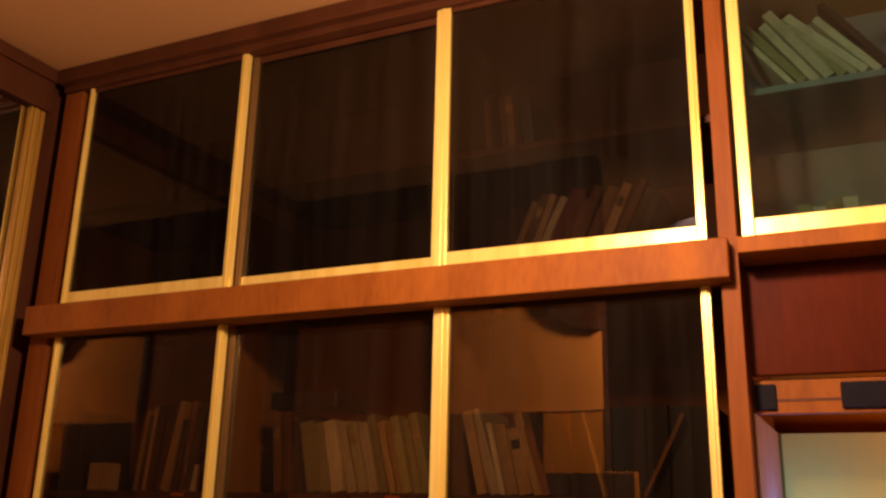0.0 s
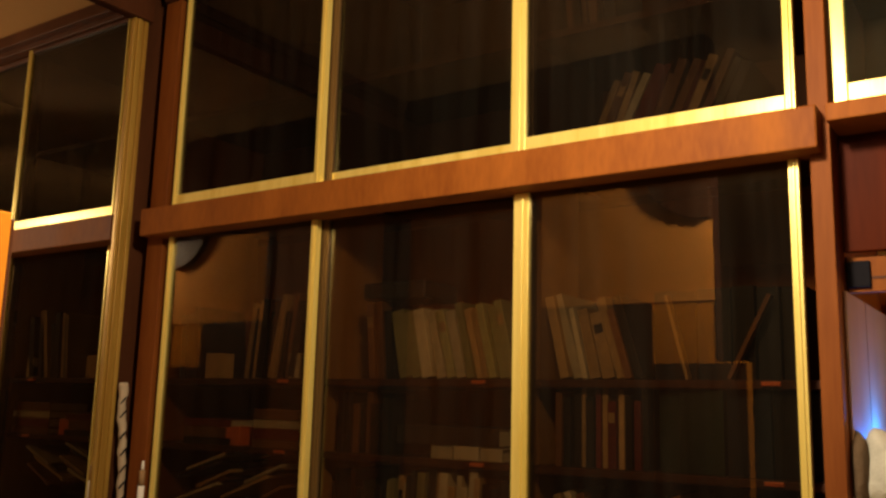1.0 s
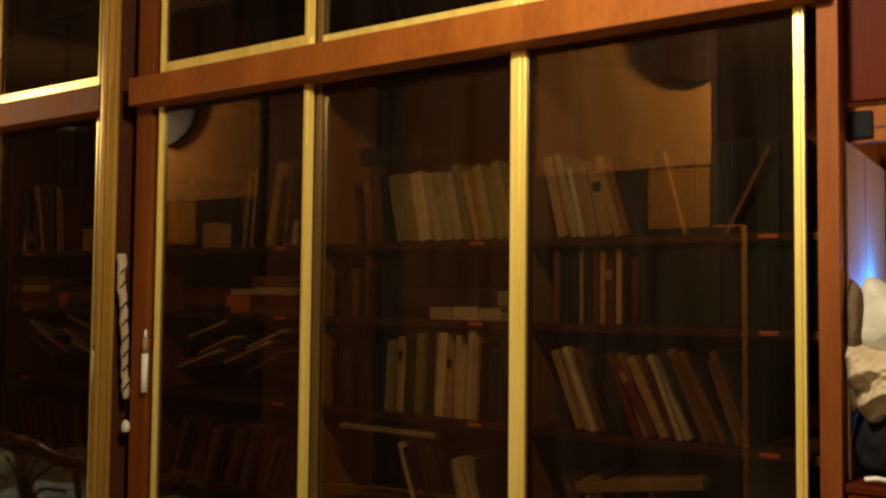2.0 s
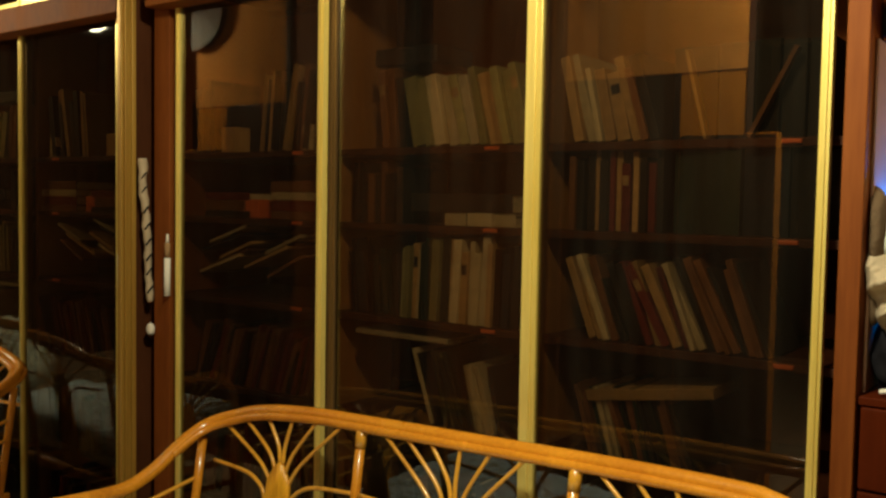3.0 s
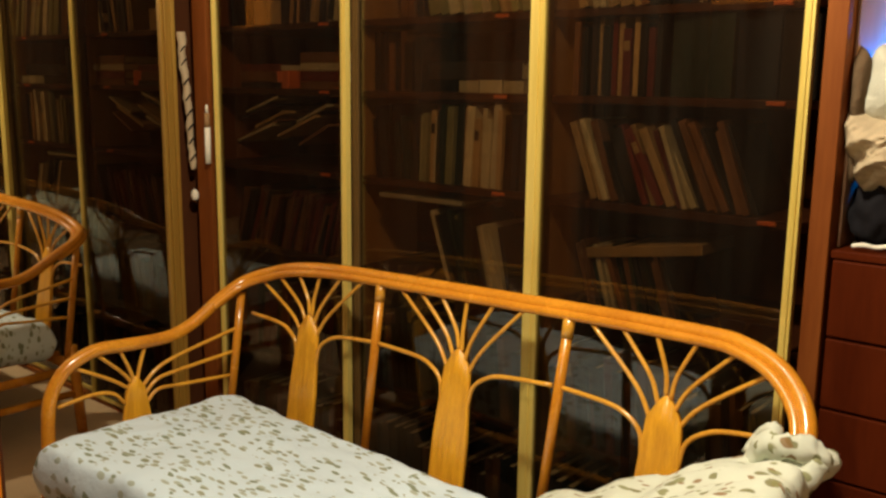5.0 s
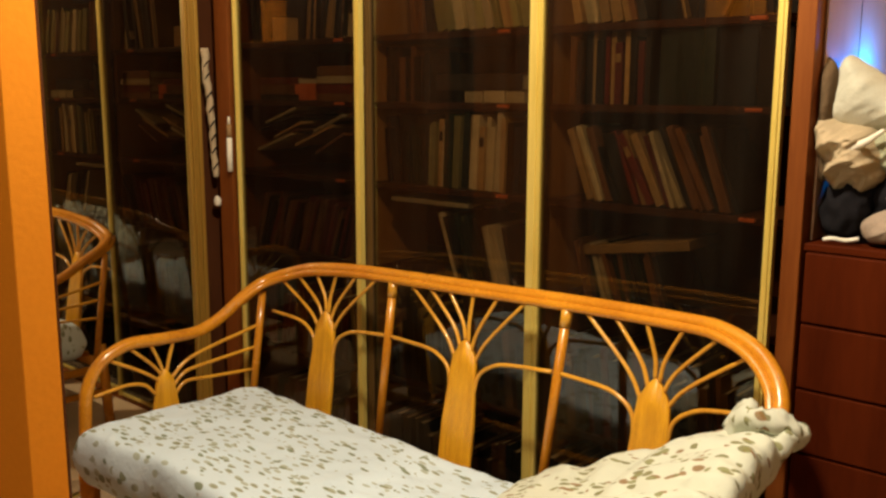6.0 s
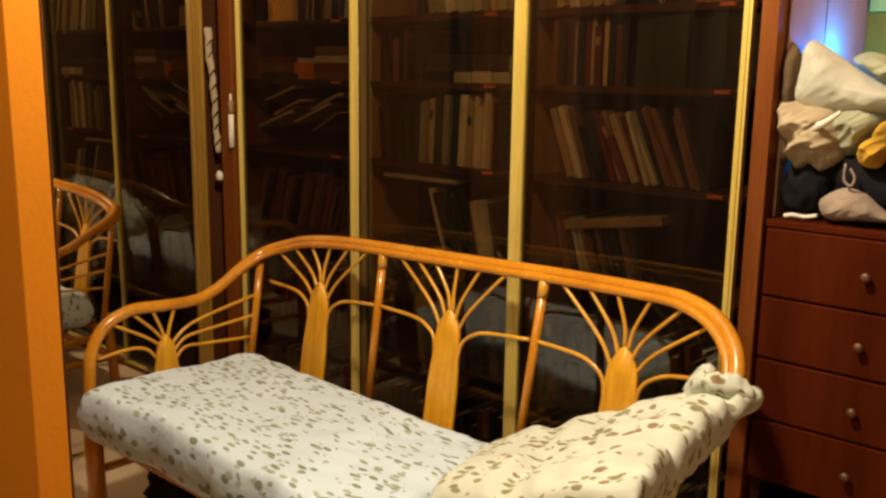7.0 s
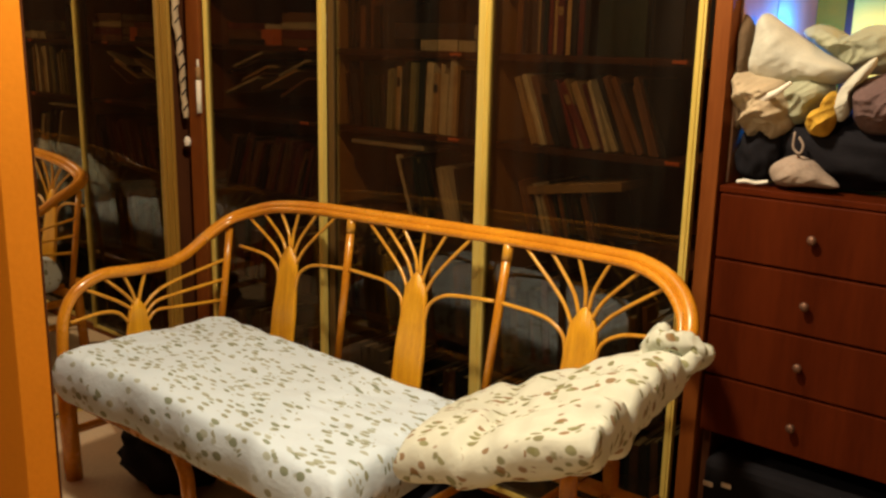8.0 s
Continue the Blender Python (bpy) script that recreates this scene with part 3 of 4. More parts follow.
garments = (
    ("fleece_blanket", 0.02, 0.075, 0.07, 1, FLEECE, "cream fleece blanket in a soft peaked heap",
     ((0.721, 1.398), (0.76, 1.382), (0.805, 1.352), (0.863, 1.318), (0.924, 1.286), (0.9, 1.258), (0.843, 1.254), (0.783, 1.245), (0.725, 1.25), (0.68, 1.278), (0.687, 1.312), (0.7, 1.355))),
    ("brown_trousers", -0.03, 0.03, 0.15, 6, TAUPE_SHADED, "taupe-brown trousers bundled beside the fleece, shade in their colour",
     ((0.697, 1.394), (0.716, 1.378), (0.722, 1.337), (0.720, 1.276), (0.718, 1.180), (0.697, 1.160), (0.693, 1.289), (0.692, 1.374))),
    ("cotton_shirt", 0.0, 0.07, 0.32, 3, BEIGE, "beige cotton shirt crumpled under the fleece",
     ((0.682, 1.29), (0.74, 1.277), (0.792, 1.268), (0.815, 1.227), (0.823, 1.172), (0.804, 1.152), (0.764, 1.122), (0.724, 1.136), (0.697, 1.184), (0.682, 1.237))),
    ("sage_shirt", 0.02, 0.05, 0.25, 4, SAGE, "sage cotton shirt folded under the fleece",
     ((0.778, 1.254), (0.827, 1.276), (0.876, 1.275), (0.889, 1.239), (0.865, 1.211), (0.842, 1.172), (0.81, 1.17), (0.787, 1.212))),
    ("sage_towel", 0.1, 0.07, 0.18, 9, SAGE, "sage green towel draped behind the fleece",
     ((0.786, 1.357), (0.812, 1.377), (0.847, 1.371), (0.885, 1.355), (0.935, 1.377), (1.0, 1.359), (1.009, 1.288), (0.946, 1.277), (0.898, 1.281), (0.849, 1.313))),
    ("fleece_sleeve", -0.03, 0.028, 0.12, 2, FLEECE, "cream fleece sleeve hanging from the heap",
     ((0.979, 1.299), (0.955, 1.266), (0.937, 1.242), (0.94, 1.206), (0.924, 1.186), (0.904, 1.198), (0.91, 1.236), (0.931, 1.272), (0.974, 1.312))),
    ("mustard_scarf", -0.04, 0.03, 0.4, 5, MUSTARD, "small mustard yellow knitted scarf",
     ((0.897, 1.242), (0.914, 1.239), (0.918, 1.188), (0.902, 1.157), (0.871, 1.157), (0.856, 1.177), (0.866, 1.203), (0.889, 1.218))),
    ("taupe_cloth", -0.045, 0.028, 0.2, 8, TAUPE, "taupe cloth bundled on the chest top",
     ((0.791, 1.082), (0.837, 1.112), (0.878, 1.106), (0.904, 1.088), (0.94, 1.056), (0.875, 1.05), (0.811, 1.047))),
    ("dark_bag", 0.03, 0.09, 0.2, 11, MAUVE, "dark mauve cloth bag in the heap",
     ((0.928, 1.25), (0.983, 1.282), (1.063, 1.284), (1.092, 1.204), (1.038, 1.166), (0.955, 1.165))),
)
for name, y, deep, folds, seed, mat, label, outline in garments:
    tagged(part(name, heaped(garment(outline, y, deep, folds, seed)), mat, smooth=True), label, name.split("_")[-1], group="clothes on the chest")
tagged(part("dark_jumper", heaped(cloth_lump((0.930, 0.070, 1.115), (0.225, 0.110, 0.090), 7, 0.3, 4, 1.6)), BLACKCLOTH, smooth=True), "black jumper at the bottom of the heap", "jumper", group="clothes on the chest")
tagged(part("black_shirt", heaped(cloth_lump((0.752, 0.020, 1.105), (0.055, 0.085, 0.075), 19, 0.25, 4, 1.6)), BLACKCLOTH, smooth=True), "black shirt crumpled under the beige shirt", "shirt", group="clothes on the chest")
strap = spline([Vector((x, -0.085, z)) for x, z in [(0.761, 1.219), (0.777, 1.227), (0.801, 1.239), (0.83, 1.26)]], 6)
tagged(part("white_strap", heaped(tube(bmesh.new(), strap, 0.0115, 12, 0.004)), WHITECARD, smooth=True), "white cloth strap lying over the shirt", "strap", group="clothes on the chest")
loop = spline([Vector((x, -0.072, z)) for x, z in [(0.845, 1.162), (0.845, 1.13), (0.86, 1.12), (0.865, 1.136), (0.855, 1.153)]], 6)
tagged(part("hanging_loop", heaped(tube(bmesh.new(), loop, 0.0026, 8)), TAUPE, smooth=True), "thin taupe cord loop hanging from the shirt", "cord", group="clothes on the chest")
bm = tube(bmesh.new(), spline(((0.725, -0.060, 1.046), (0.745, -0.064, 1.050), (0.765, -0.055, 1.047), (0.79, -0.050, 1.052)), 6), 0.0045, 8)
tagged(part("white_cable", heaped(bm), WHITECARD, smooth=True), "short white cable on the chest top", "cable")

# ---- rattan sofa ----
def sofa_at(u, v, w):
    """u along the back, v out to the front, w up; the sofa stands a little higher at its far end."""
    return Vector((u, -0.105 - v, w + 0.033 * (u + 0.1) * w))


def lean(w):
    """How far the reclined back stands forward at a height."""
    return max(0.0, (0.85 - w)) * 0.145


sofa = thing("rattan_sofa", "varnished honey rattan sofa with fan-shaped back panels", "sofa")
LEFT = ((-0.52, 0, .851), (-0.69, .005, .838), (-0.80, .012, .812), (-0.855, .05, .790), (-0.87, .10, .765), (-0.87, .15, .738), (-0.87, .225, .693), (-0.87, .305, .669), (-0.87, .415, .671), (-0.87, .50, .677), (-0.87, .55, .668), (-0.87, .60, .642), (-0.87, .637, .591), (-0.87, .652, .513), (-0.875, .655, .31), (-0.89, .640, .0513))
RIGHT = ((0.54, 0, .848), (0.61, .01, .842), (0.67, .025, .825), (0.715, .045, .799), (0.75, .075, .765), (0.768, .11, .726), (0.762, .16, .688), (0.748, .22, .652), (0.735, .30, .630), (0.728, .38, .620), (0.725, .44, .605), (0.725, .48, .570), (0.727, .497, .51), (0.735, .50, .29), (0.740, .50, .0486))
rail_line = [*reversed(LEFT), (-0.3, 0, .853), (0, 0, .853), (0.3, 0, .853), *RIGHT]


def offset_line(dv, dw, du):
    return [sofa_at(u + du * (1 if u > 0 else -1) * min(1, abs(u) / 0.6), v + dv, w + dw) for u, v, w in rail_line]


part("frame_pole", tube(bmesh.new(), spline(offset_line(0, 0, 0), 8), 0.0172, 14), RATTAN, sofa, "thick bent rattan pole running round back and arms", smooth=True)
inner = [(u, v, w) for u, v, w in rail_line if w > 0.7]
part("second_pole", tube(bmesh.new(), spline([sofa_at(u * 0.985, v + 0.018, w - 0.010) for u, v, w in inner], 8), 0.0105, 12), RATTAN, sofa, "thinner pole bound along the back rail", smooth=True)
part("third_pole", tube(bmesh.new(), spline([sofa_at(u * 1.004, v - 0.016, w - 0.008) for u, v, w in inner], 8), 0.0105, 12), RATTAN, sofa, smooth=True)

SEAT = 0.365
POSTS = (-0.868, -0.345, 0.205)
for u in POSTS:
    top = 0.846 if abs(u) < 0.5 else 0.755
    slant = 0.05 if 0 < u < 0.5 else 0.0
    line = [sofa_at(u + slant * (w - 0.45), lean(w) + (0.048 if abs(u) > 0.5 else 0.012), w) for w in (top, top * 0.5 + 0.2, SEAT - 0.03)]
    post = part("back_post", tube(bmesh.new(), line, 0.0118, 12), RATTAN, sofa, smooth=True)
    if abs(u) < 0.5:
        w0, w1 = 0.795, 0.838
        part("binding", tube(bmesh.new(), [sofa_at(u + slant * (w - 0.45), lean(w) + 0.012, w) for w in (w0, (w0 + w1) / 2, w1)], 0.0138, 12), CANE, post, "wound cane binding", smooth=True)


def slat_board(place, low, crown, strips=6, rows=6):
    """One flat board of split canes side by side, with a rounded crown."""
    bm = bmesh.new()
    cols = strips * 4
    grid = {}
    for side in (0, 1):
        for i in range(cols + 1):
            o = 2 * i / cols - 1
            bulge = 0.0055 + 0.0013 * abs(math.sin(math.pi * strips * i / cols))
            for j in range(rows + 1):
                w = low + (crown(o) - low) * j / rows
                p = place(o, w)
                n = (place(o + 0.01, w) - p).cross(place(o, w + 0.01) - p).normalized()
                grid[side, i, j] = bm.verts.new(p + n * (bulge if side else -bulge))
    for i in range(cols):
        for j in range(rows):
            for side in (0, 1):
                f = [grid[side, i, j], grid[side, i + 1, j], grid[side, i + 1, j + 1], grid[side, i, j + 1]]
                bm.faces.new(f if side else f[::-1])
        bm.faces.new((grid[1, i, rows], grid[1, i + 1, rows], grid[0, i + 1, rows], grid[0, i, rows]))
    for i in (0, cols):
        for j in range(rows):
            bm.faces.new((grid[0, i, j], grid[0, i, j + 1], grid[1, i, j + 1], grid[1, i, j]))
    bmesh.ops.recalc_face_normals(bm, faces=bm.faces)
    return bm


def fan(centre, half, base_w, spread_w, place, top, ends):
    """A flat stem of split cane that opens into a fan; place(u, w) gives the point on the panel."""
    stem = new("fan_panel")
    stem.parent = sofa
    bm = slat_board(lambda o, w: place(centre + o * (0.052 - 0.018 * max(0.0, (w - 0.5) / (spread_w - 0.5))), w), base_w, lambda o: spread_w - 0.05 * abs(o) ** 1.6)
    part("stem", bm, SLATWOOD, stem, "flat stem of split rattan", smooth=True)
    for x1, x0, w0 in zip(ends, (-0.030, -0.018, -0.003, 0.008, 0.018, 0.030), (-0.055, -0.02, 0.0, -0.005, -0.03, -0.06)):
        a = (centre + x0, spread_w + w0)
        b = (centre + x1 * half, top(centre + x1 * half) - 0.012)
        mid = (a[0] * 0.72 + b[0] * 0.28 - 0.004 * (1 if x1 > 0 else -1), a[1] * 0.68 + b[1] * 0.32 + 0.008)
        part("spoke", tube(bmesh.new(), spline([place(*a), place(*mid), place(*b)], 5), 0.0052, 8, 0.0048), CANE, stem, smooth=True)
    for s in (-1, 1):
        w = spread_w - 0.044
        line = [(centre + s * 0.040, spread_w - 0.135), (centre + s * 0.050, spread_w - 0.085), (centre + s * 0.085, w - 0.012), (centre + s * 0.135, w + 0.002), (centre + s * (half - 0.012), w + 0.010)]
        part("side_spoke", tube(bmesh.new(), spline([place(*q) for q in line], 5), 0.0055, 8), CANE, stem, smooth=True)


def back_place(u, w):
    return sofa_at(u, lean(w) + 0.014, w)


def rail_top(u):
    near = sorted((q for q in rail_line if q[2] > 0.75), key=lambda q: abs(q[0] - u))[:2]
    (u0, _, w0), (u1, _, w1) = near
    return w0 + (w1 - w0) * min(1, max(0, (u - u0) / (u1 - u0))) if u1 != u0 else w0


for c, half, ends in ((-0.600, 0.262, (-0.84, -0.55, -0.23, 0.10, 0.42, 0.74)), (-0.066, 0.278, (-0.76, -0.52, -0.27, 0.03, 0.32, 0.63)), (0.470, 0.258, (-0.76, -0.46, -0.15, 0.20, 0.52, 0.81))):
    fan(c, half, SEAT - 0.02, 0.722, back_place, rail_top, ends)


def arm_fan(side):
    """The side panel under an arm."""
    panel = new("arm_panel")
    panel.parent = sofa
    path = spline(LEFT if side < 0 else RIGHT, 8)

    def place(v, w):
        return sofa_at(-0.87 if side < 0 else 0.806, v, w)

    def under(v):
        return min(path, key=lambda q: abs(q[1] - v) + (10 if q[2] < 0.5 else 0))[2] - 0.015

    bm = slat_board(lambda o, w: place(0.412 + o * (0.044 - 0.020 * max(0.0, (w - 0.44) / 0.12)), w), SEAT - 0.02, lambda o: 0.580 - 0.035 * abs(o) ** 1.6)
    part("stem", bm, SLATWOOD, panel, "flat stem of split rattan", smooth=True)
    for v1, v0, w0 in ((0.380, 0.405, 0.57), (0.450, 0.416, 0.57), (0.513, 0.422, 0.565), (0.578, 0.430, 0.548)):
        part("spoke", tube(bmesh.new(), spline([place(v0, w0), place((v0 * 2 + v1) / 3, (w0 * 2 + under(v1)) / 3 + 0.006), place(v1, under(v1))], 5), 0.0052, 8), CANE, panel, smooth=True)
    for v1, w1, k in ((0.075, 0.648, 0), (0.088, 0.578, 1), (0.102, 0.506, 2)):
        line = [place(0.392 - 0.004 * k, 0.545 - 0.026 * k), place(0.345, 0.585 - 0.030 * k), place(0.27, 0.610 - 0.045 * k), place(v1, w1)]
        part("side_spoke", tube(bmesh.new(), spline(line, 5), 0.0055, 8), CANE, panel, smooth=True)
    line = [place(0.444, 0.51), place(0.475, 0.545), place(0.53, 0.558), place(0.625, 0.549)]
    part("side_spoke", tube(bmesh.new(), spline(line, 5), 0.0055, 8), CANE, panel, smooth=True)


arm_fan(-1)
# seat frame and legs
for v in (0.10, 0.63):
    part("seat_rail", tube(bmesh.new(), [sofa_at(-0.865, v, SEAT - 0.05), sofa_at(0, v, SEAT - 0.05), sofa_at(0.80 if v < 0.3 else 0.74, v if v < 0.3 else 0.51, SEAT - 0.05)], 0.019, 12), RATTAN, sofa, smooth=True)
for u, u2, vf in ((-0.865, -0.880, 0.648), (0.60, 0.735, 0.500)):
    part("side_rail", tube(bmesh.new(), [sofa_at(u, 0.11, SEAT - 0.06), sofa_at(u2, vf - 0.01, SEAT - 0.06)], 0.016, 12), RATTAN, sofa, smooth=True)
    part("low_stretcher", tube(bmesh.new(), [sofa_at(u, 0.10, 0.21), sofa_at(u2, vf - 0.01, 0.21)], 0.013, 12), RATTAN, sofa, smooth=True)
    part("back_leg", tube(bmesh.new(), [sofa_at(u, 0.10, SEAT + 0.03), sofa_at(u, 0.08, F0)], 0.019, 12), RATTAN, sofa, smooth=True)
    part("leg_wrap", tube(bmesh.new(), [sofa_at(u2 - 0.009 if u < 0 else u2, vf - 0.008, F0 + 0.002), sofa_at(u2, vf, 0.22), sofa_at(u2 + 0.004, vf + 0.003, 0.40 if u < 0 else 0.50)], 0.026, 14), RATTAN, sofa, "thick wrapped front leg", smooth=True)
for k in range(9):
    u = -0.76 + k * 0.185
    part("seat_slat", tube(bmesh.new(), [sofa_at(u, 0.10, SEAT - 0.022), sofa_at(u, 0.63, SEAT - 0.022)], 0.010, 8), RATTAN, sofa, smooth=True)
for u in (-0.29, 0.29):
    line = spline([sofa_at(u - 0.06, 0.63, SEAT - 0.06), sofa_at(u - 0.012, 0.638, 0.24), sofa_at(u, 0.645, F0)], 5)
    part("middle_leg", tube(bmesh.new(), line, 0.019, 12), RATTAN, sofa, smooth=True)


# ---- cushions ----
def cushion(name, outline, nu, nv, thick, mat, label, wrinkle, seed, boxy=1.0):
    """A soft pad: outline(s, t) gives the top's middle surface for s, t from 0 to 1."""
    bm = bmesh.new()
    top, low = [], []
    for j in range(nv + 1):
        ra, rb = [], []
        for i in range(nu + 1):
            s, t = i / nu, j / nv
            p = Vector(outline(s, t))
            e = min(s, 1 - s) * 9 * boxy, min(t, 1 - t) * 6 * boxy
            full = (1 - (1 - min(1, e[0])) ** 3) ** 0.36 * (1 - (1 - min(1, e[1])) ** 3) ** 0.36
            n = noise.noise(p * 5 + Vector((seed, 0, 0))) * 0.6 + (0.5 - abs(noise.noise(p * 11 + Vector((0, seed, 0))))) * 0.5 + noise.noise(p * 26) * 0.16
            p.z += thick * 0.5 * full + wrinkle * n * (0.35 + 0.65 * full)
            q = Vector(outline(s, t))
            q.z -= thick * 0.5 * full
            on_edge = i in (0, nu) or j in (0, nv)
            ra.append(bm.verts.new(p))
            rb.append(ra[-1] if on_edge else bm.verts.new(q))
        top.append(ra)
        low.append(rb)
    for g, flip in ((top, False), (low, True)):
        for j in range(nv):
            for i in range(nu):
                f = (g[j][i], g[j][i + 1], g[j + 1][i + 1], g[j + 1][i])
                try:
                    bm.faces.new(f[::-1] if flip else f)
                except ValueError:
                    pass
    bmesh.ops.recalc_face_normals(bm, faces=bm.faces)
    ob = part(name, bm, mat, smooth=True)
    sub = ob.modifiers.new("round", "SUBSURF")
    sub.levels = sub.render_levels = 1
    return tagged(ob, label, "cushion", group="sofa cushions")


def flat_pad(s, t):
    u = -0.825 + s * (1.06 + 0.08 * t) + 0.045 * t * (1 - s)
    v = 0.125 + 0.035 * math.sin(math.pi * min(1, s * 1.2)) * (1 - t) + t * (0.62 - 0.05 * s) + t ** 4 * (0.007 * math.sin(15 * s) + 0.003 * math.sin(33 * s + 1))
    w = 0.402 + 0.006 * math.sin(5 * s) - 0.030 * max(0.0, s - 0.35) * (1 - t) - 0.012 * math.exp(-(((s - 0.85) / 0.2) ** 2)) + 0.045 * t * (1 - 0.75 * s) - 0.008 * t ** 3
    return sofa_at(u, v, w)


cushion("seat_cushion", flat_pad, 90, 44, 0.150, LEAFY, "white cotton seat cushion with small green leaf print", 0.019, 3, 1.6)


def folded_pad(s, t):
    u = (0.17 + 0.63 * s) * (1 - t) + (0.40 + 0.455 * s) * t
    v = 0.135 + 0.500 * t - 0.02 * s * (1 - t)
    w = (0.385 + 0.295 * s ** 0.85) * (1 - t) + (0.505 + 0.165 * s ** 1.1) * t + 0.022 * math.sin(math.pi * t) * (1 - s) - 0.022 * s * math.exp(-(((t - 0.52 - 0.12 * s) / 0.07) ** 2))
    # gathers that run into the knot
    pull = max(0.0, (s - 0.45) / 0.55)
    w += 0.009 * pull * (math.sin(t * 34 + 7 * s) + 0.7 * math.sin(t * 61 - 11 * s))
    w -= 0.016 * math.exp(-(((s - 0.62 + 0.25 * t) / 0.05) ** 2)) + 0.012 * math.exp(-(((s - 0.30 - 0.2 * t) / 0.06) ** 2))
    return sofa_at(u, v, w)


cushion("folded_cushion", folded_pad, 56, 56, 0.110, LEAFY_WARM, "leaf print cushion pushed up over the arm, warm light in its colour", 0.032, 8, 0.6)
# the cushion's tie knotted round the arm
bm = bmesh.new()
c = sofa_at(0.760, 0.125, 0.700)
tube(bm, spline([c + Vector(p) for p in ((-.085, -.02, -.035), (-.06, -.045, .015), (-.015, -.055, .035), (.035, -.035, .03), (.055, .0, .0), (.03, .03, -.03), (-.03, .02, -.045), (-.08, -.01, -.05))], 8), 0.021, 14, 0.026)
tube(bm, spline([c + Vector(p) for p in ((.05, -.03, .01), (.03, -.06, -.03), (-.03, -.065, -.055), (-.09, -.05, -.07), (-.14, -.05, -.10))], 8), 0.025, 14, 0.020)
tube(bm, spline([c + Vector(p) for p in ((-.02, -.05, .03), (-.05, -.02, .045), (-.075, .0, .02), (-.09, -.02, -.02))], 8), 0.016, 10, 0.02)
for v in bm.verts:
    v.co = c + (v.co - c) * 0.84 + Vector((0.5, 0.5, 1)) * (0.012 * noise.noise(v.co * 32) + 0.006 * (1 - 2 * abs(noise.noise(v.co * 70))))
tagged(part("cushion_tie", bm, LEAFY_WARM, smooth=True), "knotted leaf print cloth tie round the sofa arm", "cloth tie", group="sofa cushions")

# ---- things round and under the sofa ----
tagged(part("black_bag", cloth_lump((-0.66, -0.55, 0.150), (0.16, 0.14, 0.135), 12, 0.3, 4, 1.6), BLACKCLOTH, smooth=True), "black cloth bag slumped on the floor under the sofa", "bag")
tagged(part("black_sack", cloth_lump((0.05, -0.42, 0.165), (0.45, 0.20, 0.155), 15, 0.25, 4, 1.6), BLACKCLOTH, smooth=True), "black sack pushed under the sofa", "bag")
tagged(part("grey_slipper", cloth_lump((0.90, -0.13, 0.080), (0.05, 0.10, 0.035), 17, 0.2, 3, 1.6), TAUPE, smooth=True), "grey cloth slipper beside the chest", "slipper")
# cloth stuffed into the gap beside the mirror
bm = bmesh.new()
gap = spline(((-1.322, -0.035, 1.49), (-1.325, -0.028, 1.38), (-1.318, -0.020, 1.25), (-1.321, -0.014, 1.13), (-1.318, -0.010, 1.05)), 8)
tube(bm, gap, 0.013, 10, 0.010)
for v in bm.verts:
    v.co.y += 0.008 * noise.noise(v.co * 30)
checked = tagged(part("checked_cloth", bm, BEIGE, smooth=True), "beige checked cloth stuffed into the gap beside the mirror", "cloth")
for z in np.arange(1.09, 1.48, 0.05):
    p = min(gap, key=lambda q: abs(q.z - z))
    part("check_stripe", tube(bmesh.new(), [p + Vector((0.006, -0.011, -0.01)), p + Vector((0.013, -0.004, 0.004)), p + Vector((0.010, 0.006, 0.012))], 0.0028, 6), BLACKCLOTH, checked, "dark woven stripe")
tagged(part("white_clip", cloth_lump((-1.312, -0.012, 0.965), (0.014, 0.012, 0.020), 21, 0.2, 3), WHITECARD, smooth=True), "small white clip in the gap beside the mirror", "clip")
marker = thing("felt_pen", "white and brown felt pen clipped on the door stile", "pen")
part("pen_body", tube(bmesh.new(), [(-1.231, -0.012, 1.075), (-1.231, -0.012, 1.13), (-1.230, -0.012, 1.19)], 0.0095, 12), WHITECARD, marker, smooth=True)
part("pen_grip", tube(bmesh.new(), [(-1.230, -0.012, 1.191), (-1.230, -0.012, 1.235)], 0.0085, 12), COVERS[TAN], marker, "brown grip", smooth=True)
part("pen_tip", tube(bmesh.new(), [(-1.230, -0.012, 1.236), (-1.230, -0.012, 1.262)], 0.0055, 10, 0.003), WHITECARD, marker, smooth=True)

# the partition's side towards the bookcase, which the glass doors reflect
# brighter than the orange wall: its lamp light is put into the colour
BRIGHT_PANEL = shader("brightened_wall_paint", (0.92, 0.36, 0.06), 0.8, mottling=0.2, scale=(9, 9, 3), fine=200, bump=0.1)
panelling = thing("wall_panelling", "dark stained wood panelling on the partition", "panelling", kind="structure")
for x0, x1 in ((-0.610, -0.16), (-0.156, PX - 0.004)):
    part("panel", box(x0, x1, PY + 0.001, PY + 0.007, 0.0, 1.831 if x1 < 0 else 1.615, bevel=0.002), DARKWOOD, panelling)
part("upper_panel", box(-0.610, 0.066, PY + 0.001, PY + 0.005, 1.833, CEIL - 0.003, bevel=0.001), BRIGHT_PANEL, panelling, "apricot strip above the dark panels, lamp light in its colour")
# added strip: keeps the lit end face out of the glass's reflection
part("end_mask", box(0.0665, 0.072, PY - 0.0535, PY + 0.004, 1.622, CEIL - 0.002, bevel=0.001), DULLWOOD, panelling, "dark strip added over the lit end of the upper partition")
